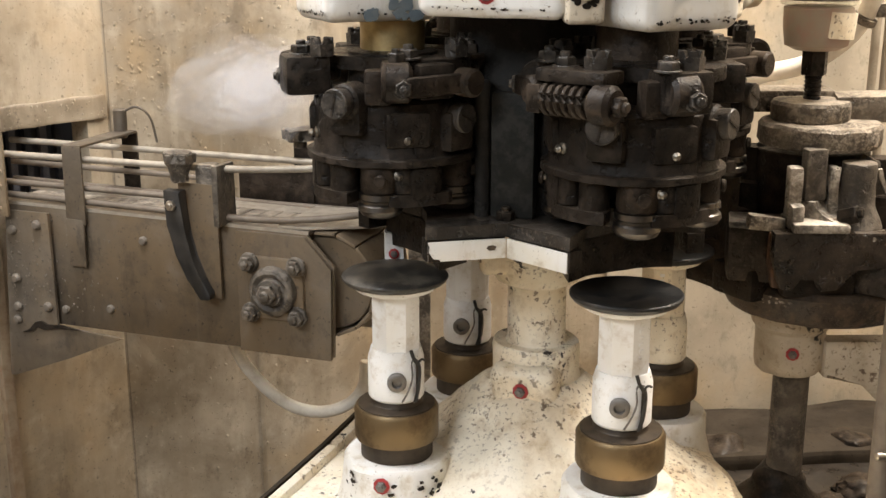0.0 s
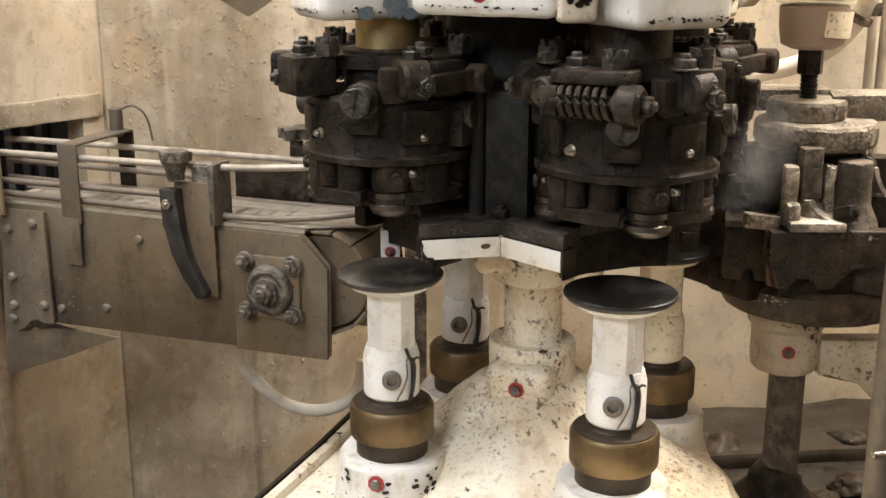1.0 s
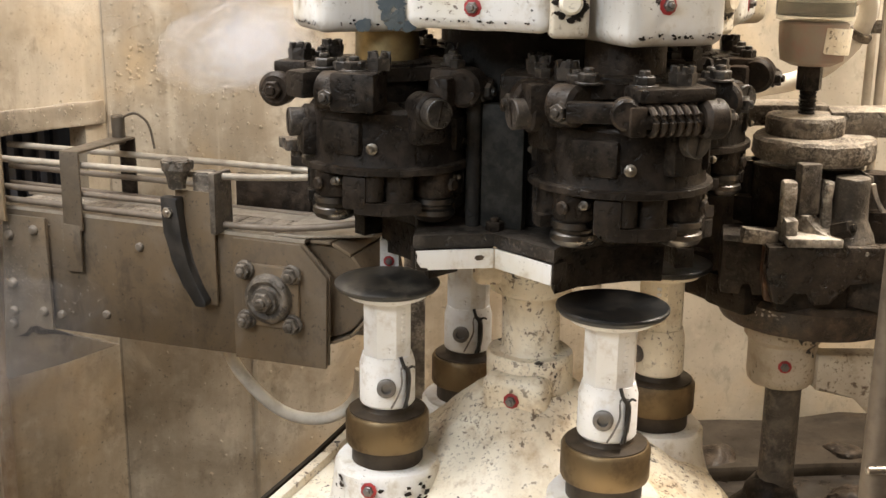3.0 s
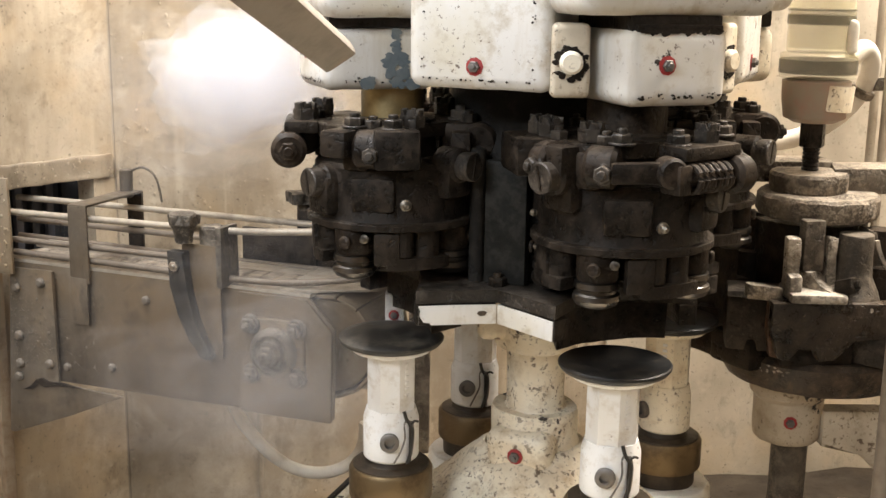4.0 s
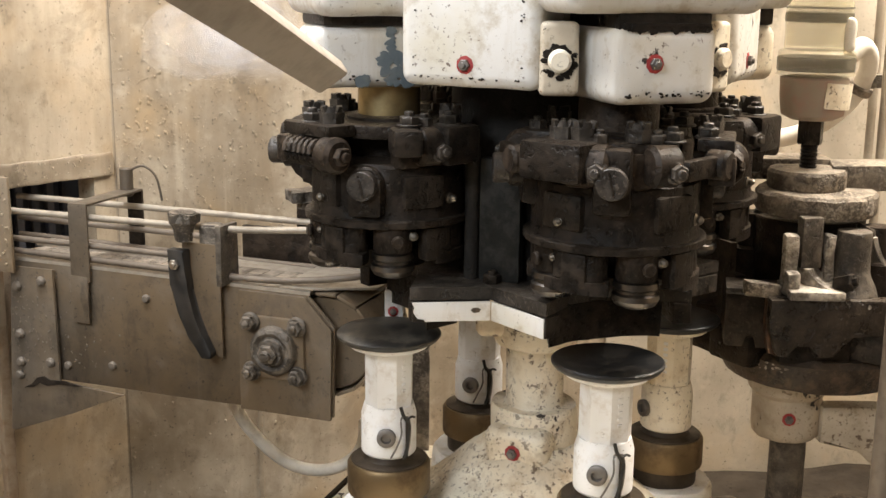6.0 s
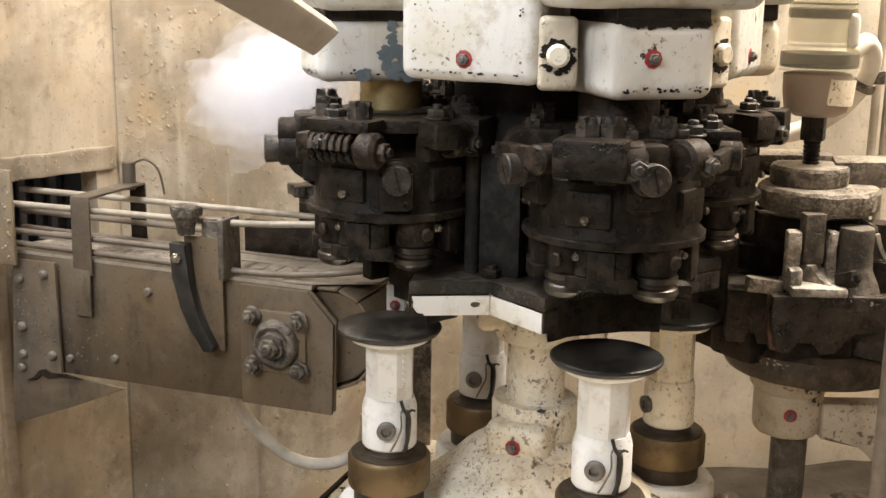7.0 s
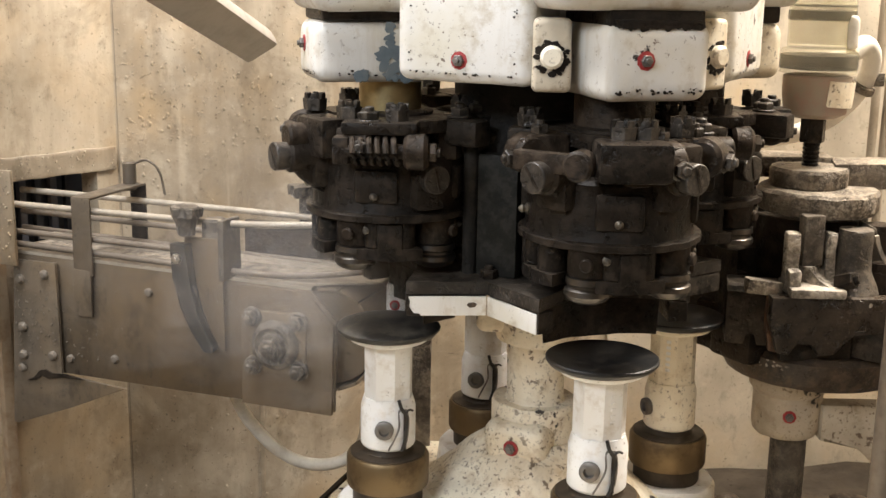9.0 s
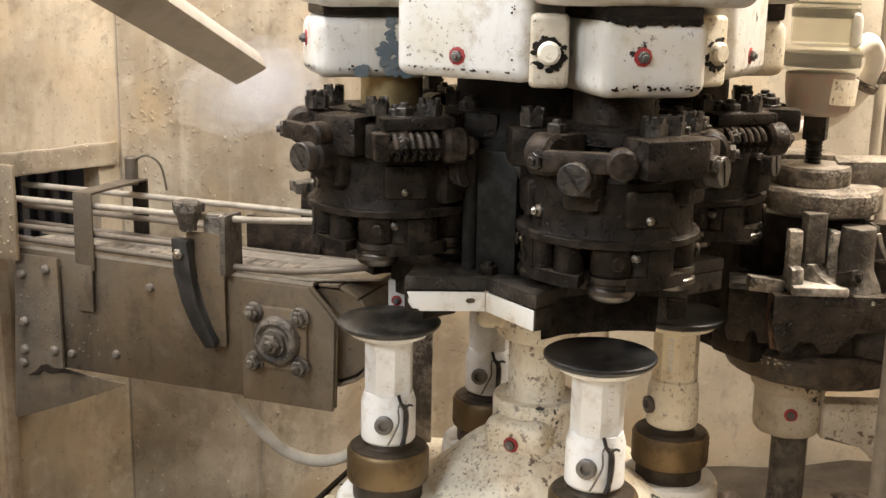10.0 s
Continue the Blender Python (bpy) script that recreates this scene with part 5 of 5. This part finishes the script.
    lathe(bm, [(0.015, -0.174), (0.032, -0.174), (0.034, -0.171), (0.034, -0.159), (0.032, -0.156), (0.008, -0.155)], at(0.0, -0.006, 0.0005), 48)
    roughen(bm, 0.0008, 90)
    part("small_disc", bm, DUST_STEEL, base, "dust-caked small disc")
    bm = B()
    prism(bm, [(0.02, -0.012), (0.3, 0.02), (0.3, 0.06), (0.03, 0.03)], -0.176, -0.152, None, 0.004)
    part("link_arm", bm, DUST_STEEL, base, "pale dusty link arm")
    bm = B()
    prism(bm, [(-0.05, 0.02), (0.03, 0.02), (0.03, 0.05), (-0.05, 0.06)], -0.17, -0.15, None, 0.004)
    roughen(bm, 0.004, 60)
    part("caked_grease", bm, DUST_STEEL, base, "caked grease and dust")
    bm = B()
    lathe(bm, [(0.0078 if k % 2 else 0.0066, -0.165 + k * 0.0017) for k in range(22)], at(0, -0.006, 0), 16)
    cyl(bm, 0.0112, -0.134, -0.112, at(0, -0.006, 0), 6)
    part("spindle", bm, BLACK_STEEL, base, "dark threaded spindle")


discharge()


def lubricator():
    base = thing("oil_cup", (AX, AY - 0.006, -0.112), "clear plastic oiler bottle on a dusty cup", "oiler")
    bm = B()
    lathe(bm, [(0.018, 0.0), (0.0265, 0.004), (0.029, 0.02), (0.0292, 0.036), (0.025, 0.0375)], None, 40)
    part("cup", bm, CUP, base, "dusty reddish cup")
    bm = B()
    prism(bm, [polar(0.0297, -92 + i * 9)[:2] for i in range(12)] + [polar(0.0288, 7 - i * 9)[:2] for i in range(12)], 0.012, 0.034, turn("Y", 5))
    part("label", bm, CREAM_PAINT, base, "stained blank paper label")
    bm = B()
    lathe(bm, [(0.028, 0.0375), (0.0325, 0.039), (0.0325, 0.058), (0.0305, 0.06), (0.028, 0.0605)], None, 48)
    part("collar", bm, CLEAR, base, "yellowed clear plastic collar")
    bm = B()
    lathe(bm, [(0.026, 0.06), (0.028, 0.062), (0.028, 0.16), (0.02, 0.175), (0.0185, 0.175), (0.0262, 0.159), (0.0262, 0.064), (0.0, 0.063)], None, 48)
    part("bottle", bm, CLEAR, base, "yellowed clear bottle")
    for z, h in ((0.084, 0.008), (0.0955, 0.0015)):
        bm = B()
        lathe(bm, [(0.0284, z), (0.0286, z + h * 0.3), (0.0286, z + h * 0.7), (0.0284, z + h)], None, 40)
        part("level_band", bm, SMOKY, base, "dark band round the bottle")
    bm = B()
    lathe(bm, [(0.0327, 0.0425), (0.033, 0.044), (0.033, 0.053), (0.0327, 0.0545)], None, 40)
    part("collar_band", bm, SMOKY, base, "oily dark band round the collar")
    bm = B()
    lathe(bm, smooth_profile([(0.0, 0.06), (0.0042, 0.0615), (0.005, 0.068), (0.0046, 0.084), (0.003, 0.088), (0.0, 0.089)], 3), at(0.0205, -0.0215, 0), 16)
    roughen(bm, 0.0007, 160)
    part("drip_lump", bm, HOSE, base, "pale lump of dried grease")


lubricator()


def loop_hose():
    bm = B()
    tube(bm, smooth_path([(0.275, 1.09, -0.145), (0.31, 1.1, -0.140), (0.345, 1.1, -0.132), (0.375, 1.095, -0.112), (0.392, 1.085, -0.085), (0.393, 1.075, -0.062), (0.382, 1.065, -0.05), (0.37, 1.06, -0.058)], 10), 0.0085, 16)
    solid("oil_hose", bm, HOSE, "thick dusty white hose looped behind the oiler", "hose")
    bm = B()
    cyl(bm, 0.0115, -0.004, 0.004, along((0.391, 1.087, -0.09), (0.397, 1.082, -0.075)), 18)
    box(bm, (0.008, 0.008, 0.012), at(0.403, 1.08, -0.082), 0.001)
    solid("hose_clip", bm, DUST_STEEL, "small steel clip round the dusty hose", "clip")


loop_hose()


def far_side():
    # curved can guard round the far side of the turret, and the block beside it
    guard = thing("can_guard", (CX, CY, 0), "dark curved can guard round the far side of the turret", "guard")
    arc = list(range(18, 92, 4))
    bm = B()
    prism(bm, [polar(0.187, a)[:2] for a in arc] + [polar(0.193, a)[:2] for a in arc[::-1]], -0.332, -0.2235)
    part("guard_sheet", bm, BROWN_STEEL, guard, "curved greasy sheet")
    bm = B()
    prism(bm, [polar(0.1935, a)[:2] for a in arc] + [polar(0.205, a)[:2] for a in arc[::-1]], -0.262, -0.254, None, 0.001)
    part("guard_rib", bm, BROWN_STEEL, guard)
    bm = B()
    box(bm, (0.06, 0.045, 0.05), at(0.198, 0.03, -0.282) @ turn("Z", -12), 0.006)
    roughen(bm, 0.0012, 60)
    part("guard_foot", bm, BROWN_STEEL, guard)
    bm = B()
    box(bm, (0.066, 0.04, 0.006), at(0.2, 0.022, -0.255) @ turn("Z", -14), 0.002)
    roughen(bm, 0.001, 60)
    part("guard_ledge", bm, WORN_OR_LIT_STEEL, guard, "worn ledge")
    # chrome post close by, with a cross bar
    base = thing("guard_post", (0.336, 0.81, -0.6), "round dull steel guard post with a cross bar", "post")
    bm = B()
    cyl(bm, 0.0105, -0.1, 0.5, None, 24)
    part("post", bm, LOW_ROD, base)
    bm = B()
    cyl(bm, 0.0032, -0.012, 0.09, at(0, -0.012, 0.217) @ turn("Y", 90), 12)
    part("cross_bar", bm, CHROME, base)
    # pipes on the back wall
    for x in (0.0, 0.014):
        bm = B()
        cyl(bm, 0.005, -0.35, 0.6, at(0.505 + x, 1.36, 0), 14)
        solid("wall_pipe", bm, SHEET, "thin dusty vertical pipe on the back wall", "pipe", "wall pipes")
    # ragged ledge with crusts of dirt
    ledge = thing("ledge", (0.5, 1.28, -0.655), "ragged dark ledge caked with dirt by the wall", "ledge")
    bm = B()
    prism(bm, [(-0.3, -0.08), (0.4, -0.03), (0.4, 0.12), (-0.3, 0.05)], 0.0, 0.078, None, 0.006)
    bmesh.ops.subdivide_edges(bm, edges=bm.edges[:], cuts=8, use_grid_fill=True)
    roughen(bm, 0.008, 30)
    part("slab", bm, LEDGE_DIRT, ledge)
    for k, (x, y, r) in enumerate(((-0.24, -0.05, 0.02), (-0.17, -0.04, 0.028), (-0.02, -0.03, 0.024), (0.05, -0.02, 0.03))):
        bm = B()
        bmesh.ops.create_icosphere(bm, subdivisions=4, radius=r)
        roughen(bm, r * 0.4, 40, k * 1.7)
        for v in bm.verts:
            v.co.z *= 0.5
            v.co += Vector((x, y, 0.074))
        part("crust", bm, BROWN_STEEL, ledge, "crust of caked dirt")
    bm = B()
    lathe(bm, smooth_profile([(0.016, -0.505), (0.024, -0.515), (0.03, -0.53), (0.046, -0.545), (0.06, -0.562)], 4), at(AX, AY, -0.0), 48)
    roughen(bm, 0.003, 60)
    solid("shaft_seat", bm, BROWN_STEEL, "dark greasy seat round the shaft", "seat")
    bm = B()
    prism(bm, [(0.21, 0.6), (1.2, 0.6), (1.2, 1.3), (0.21, 1.3)], -0.63, -0.59)
    bmesh.ops.subdivide_edges(bm, edges=bm.edges[:], cuts=14, use_grid_fill=True)
    roughen(bm, 0.008, 24)
    solid("drip_tray", bm, DARK_FLOOR, "dark wet drip tray full of dirt", "tray")
    for x, y, r in ((0.40, 1.1, 0.022), (0.43, 1.06, 0.016), (0.38, 1.16, 0.018), (0.45, 1.14, 0.026), (0.29, 1.12, 0.014), (0.27, 1.2, 0.02)):
        bm = B()
        bmesh.ops.create_icosphere(bm, subdivisions=4, radius=r)
        roughen(bm, r * 0.4, 45, x)
        roughen(bm, r * 0.16, 150, x)
        for v in bm.verts:
            v.co.z *= 0.6
            v.co += Vector((x, y, -0.584))
        solid("dirt_lump", bm, BROWN_STEEL, "dark lump of caked dirt in the drip tray", "dirt", "dirt lumps")
    # post behind the lifters
    bm = B()
    box(bm, (0.022, 0.016, 0.42), at(-0.012, 1.16, -0.43), 0.002)
    solid("support_post", bm, DUST_STEEL, "grey steel support post behind the lifters", "post")


far_side()


def splashes():
    """Dried drops on the walls."""
    rng = random.Random(4)
    bm = B()
    for k in range(2600):
        r = rng.choice((0.0004, 0.0005, 0.0007, 0.0009, 0.0014)) * rng.uniform(0.7, 1.35)
        z = rng.choice((rng.uniform(-0.62, 0.12), rng.gauss(-0.16, 0.07)))
        pick = rng.random()
        if pick < 0.62:
            s = abs(rng.gauss(0, 0.15)) + 0.004
            p, n = CORNER + BACK_DIR * s, -BACK_N
        elif pick < 0.76:
            r *= 0.7
            s = rng.uniform(0.005, 0.14)
            p, n = CORNER + SIDE_DIR * s, -SIDE_N
            if -0.3 < z < -0.165:
                continue
        else:
            continue
        m = along((p.x, p.y, z), (p.x + n.x, p.y + n.y, z))
        lathe(bm, [(r, -0.0003), (r * 0.8, r * 0.5), (0, r * 0.8)], m @ Matrix.Diagonal((1, rng.uniform(0.9, 1.7), 1, 1)), 6)
    for k in range(110):
        r = rng.choice((0.0005, 0.0007, 0.0012)) * rng.uniform(0.7, 1.35)
        if k % 2:
            p, n = CORNER + SIDE_DIR * rng.uniform(0.004, 0.138) - SIDE_N * 0.0048, -SIDE_N
            z = rng.uniform(-0.201, -0.18)
        else:
            p, n = conv(rng.uniform(0.3, 0.34), 0.0163, 0).to_2d(), CN.to_2d()
            z = rng.uniform(-0.265, -0.18)
        lathe(bm, [(r, -0.0003), (r * 0.8, r * 0.5), (0, r * 0.8)], along((p.x, p.y, z), (p.x + n.x, p.y + n.y, z)), 6)
    solid("dried_drops", bm, WALL_SHEET, "dried drops splashed on the cell walls", "splashes", kind="stuff")
    bm = B()
    for k in range(150):
        s = 0.312 - abs(rng.gauss(0, 0.05))
        p = conv(s, 0.0066 if s > 0.266 else 0.0002, rng.uniform(-0.366, -0.27))
        r = rng.uniform(0.0004, 0.0011)
        lathe(bm, [(r, -0.0003), (r * 0.8, r * 0.5), (0, r * 0.8)], along(p, p + CN) @ Matrix.Diagonal((1, rng.uniform(0.9, 1.7), 1, 1)), 6)
    solid("conveyor_drops", bm, RIVET, "dried drops splashed on the conveyor side", "splashes", kind="stuff")


splashes()


# ---- lance and steam ----
def lance():
    """The tip's lower corner is at the origin; the tube runs along z."""
    base = new("steam_lance")
    tagged(base, "grey flat steam lance held from above", "lance")
    bm = B()
    box(bm, (0.0225, 0.012, 0.44), at(0.0113, 0.006, 0.22), 0.0032)
    part("tube", bm, LANCE_GREY, base, "matt grey rectangular tube")
    bm = B()
    box(bm, (0.016, 0.0065, 0.004), at(0.0113, 0.006, 0.0002), 0.001)
    part("nozzle_slot", bm, RUBBER, base, "dark nozzle slot")
    return base


LANCE = lance()


def puff(name, size, material, seed, label, shells=34):
    bm = B()
    for k in range(shells):
        f = 1.25 - 1.1 * math.sqrt((k + 0.5) / shells)
        made = bmesh.ops.create_icosphere(bm, subdivisions=4, radius=1.0)
        shift = noise.noise_vector(Vector((seed, k * 0.9, 2.0))) * 0.42
        for v in made["verts"]:
            d = v.co.normalized()
            w = max(0.3, 0.9 + 0.55 * noise.fractal(d * 1.3 + Vector((seed, k * 2.3, 0)), 1.0, 2.0, 3))
            q = d * f * w + shift
            v.co = Vector((q.x * size[0], q.y * size[1], q.z * size[2]))
    ob = new(name, mesh_of(bm, material, 180))
    return tagged(ob, label, "steam", "steam puffs", "stuff")


JET = puff("steam_puff", (0.062, 0.03, 0.038), STEAM, 1.3, "small white puff of steam beside the head")
CLOUD = puff("steam_puff", (0.07, 0.048, 0.052), BRIGHT_STEAM, 5.1, "dense bright cloud of white steam by the wall")
HAZE = puff("steam_puff", (0.14, 0.05, 0.09), THIN_STEAM, 9.4, "wide thin haze of steam by the wall")
LOW = puff("steam_puff", (0.17, 0.03, 0.1), WISP_STEAM, 12.2, "thin haze of steam over the conveyor")
WISP = puff("steam_puff", (0.04, 0.02, 0.05), WISP_STEAM, 17.7, "thin wisp of steam by the spindle")


def motions():
    turning = [(0, 0.85, -14), (0.5, 0.1, 0.3), (1, 0, 0), (1.5, -0.53, 9.4), (2, -1.31, 27.4), (3.5, -2.33, 51.1), (4, -2.89, 64.5), (4.5, -3.72, 83.6), (5, -4.41, 95.5), (5.5, -4.6, 97.5), (7, -5.92, 122.8), (7.5, -6.34, 131.2), (8, -6.89, 142.8), (8.5, -6.87, 143.5), (9, -7.22, 146.6), (9.5, -7.88, 157.8), (10, -8.45, 167)]
    walk(turret, [(t, pose(CX, CY, Z0, 0, 0, a)) for t, a, b in turning])
    for head, place, extra in heads:
        walk(head, [(t, pose(place.x, place.y, 0, 0, 0, b - a + extra)) for t, a, b in turning])
    lance_turn = LANCE_TURN
    tips = [(0, -0.108, -0.052, 0), (0.5, -0.107, -0.06, 0), (1, -0.106, -0.063, 0), (1.5, -0.105, -0.064, 0), (2, -0.104, -0.06, 0), (2.2, -0.101, -0.051, 0), (3.3, -0.068, -0.039, -2), (3.5, -0.0648, -0.0565, -2.4), (4.0, -0.0651, -0.0525, 0.3), (4.5, -0.0714, -0.0603, 0), (5.0, -0.0741, -0.0528, -5.4), (5.5, -0.0668, -0.0722, 0.9), (7.0, -0.0735, -0.0467, -8.4), (7.5, -0.0712, -0.0558, -4.5), (8.0, -0.0703, -0.0484, -8.4), (8.5, -0.089, -0.069, 1.6), (9.0, -0.1133, -0.0507, 1.6), (9.5, -0.1267, -0.0568, 5.4), (9.8, -0.124, -0.0613, 5.0), (10, -0.122, -0.0673, 5.0)]
    walk(LANCE, [(t, at(x, 0.72, z + Z0) @ turn("Y", lean) @ lance_turn) for t, x, z, lean in tips])
    drift = (
        (JET, 0.98, [(0, -0.145, -0.134), (0.3, -0.153, -0.121), (0.7, -0.159, 0.046), (1.0, -0.149, 0.045), (1.2, -0.143, -0.173), (1.5, -0.165, 0.044), (1.75, -0.131, -0.122), (2.2, -0.145, -0.113), (3.3, -0.148, -0.09), (3.5, -0.154, -0.11), (3.9, -0.134, -0.091), (4.2, -0.162, -0.066), (4.5, -0.154, -0.074), (4.8, -0.168, 0.075), (5.2, -0.167, 0.075), (5.5, -0.153, -0.123), (5.7, -0.153, -0.124), (6.3, -0.168, 0.05), (6.8, -0.15, -0.117), (7, -0.131, -0.096), (7.2, -0.131, -0.135), (7.5, -0.153, -0.099), (7.8, -0.15, -0.134), (8.0, -0.131, -0.123), (8.2, -0.174, -0.109), (8.5, -0.128, -0.108), (8.8, -0.139, 0.077), (9.1, -0.129, 0.075), (9.3, -0.122, -0.088), (9.5, -0.124, -0.085), (9.7, -0.135, 0.045), (10, -0.143, -0.09)]),
        (CLOUD, 1.05, [(0, -0.26, 0.15), (2.6, -0.26, 0.15), (3.3, -0.281, -0.073), (3.5, -0.282, -0.07), (3.9, -0.175, -0.075), (4.1, -0.17, -0.072), (4.5, -0.18, -0.066), (4.9, -0.209, 0.2), (6.4, -0.167, 0.2), (7.0, -0.138, -0.095), (7.4, -0.142, -0.075), (7.6, -0.145, -0.08), (8.1, -0.178, 0.2), (10, -0.183, 0.2)]),
        (HAZE, 1.1, [(0, -0.197, 0.2), (2.5, -0.198, 0.2), (3.3, -0.218, -0.091), (3.5, -0.219, -0.093), (3.9, -0.161, -0.108), (4.2, -0.228, -0.06), (4.7, -0.218, 0.23), (10, -0.225, 0.23)]),
        (LOW, 0.93, [(0, -0.6, -0.375), (2.8, -0.6, -0.37), (3.3, -0.181, -0.289), (3.5, -0.207, -0.311), (3.9, -0.132, -0.307), (4.2, -0.138, -0.315), (4.45, -0.6, -0.348), (8.5, -0.6, -0.308), (8.9, -0.095, -0.225), (9.05, -0.085, -0.229), (9.35, -0.6, -0.255), (10, -0.6, -0.255)]),
        (WISP, 0.99, [(0, 0.278, 0.094), (0.6, 0.278, 0.095), (1.0, 0.282, -0.194), (1.5, 0.313, -0.202), (2.0, 0.267, -0.228), (2.6, 0.28, 0.109), (10, 0.27, 0.15)]),
    )
    for ob, depth, rows in drift:
        walk(ob, [(t, pose(x, depth, z + Z0, 0, 0, 4 * t)) for t, x, z in rows])


# the lance points down to the right, its far end nearer to the hand
LANCE_AXIS = (Vector((-0.1025, 0.5, -0.0034)) - Vector((-0.069, 0.72, -0.0585))).normalized()
LANCE_SIDE = Vector((0.0161, 0, 0.011)) - LANCE_AXIS * LANCE_AXIS.dot(Vector((0.0161, 0, 0.011)))
LANCE_SIDE.normalize()
LANCE_BACK = LANCE_AXIS.cross(LANCE_SIDE)
LANCE_TURN = Matrix((LANCE_SIDE, LANCE_BACK, LANCE_AXIS)).transposed().to_4x4()
motions()
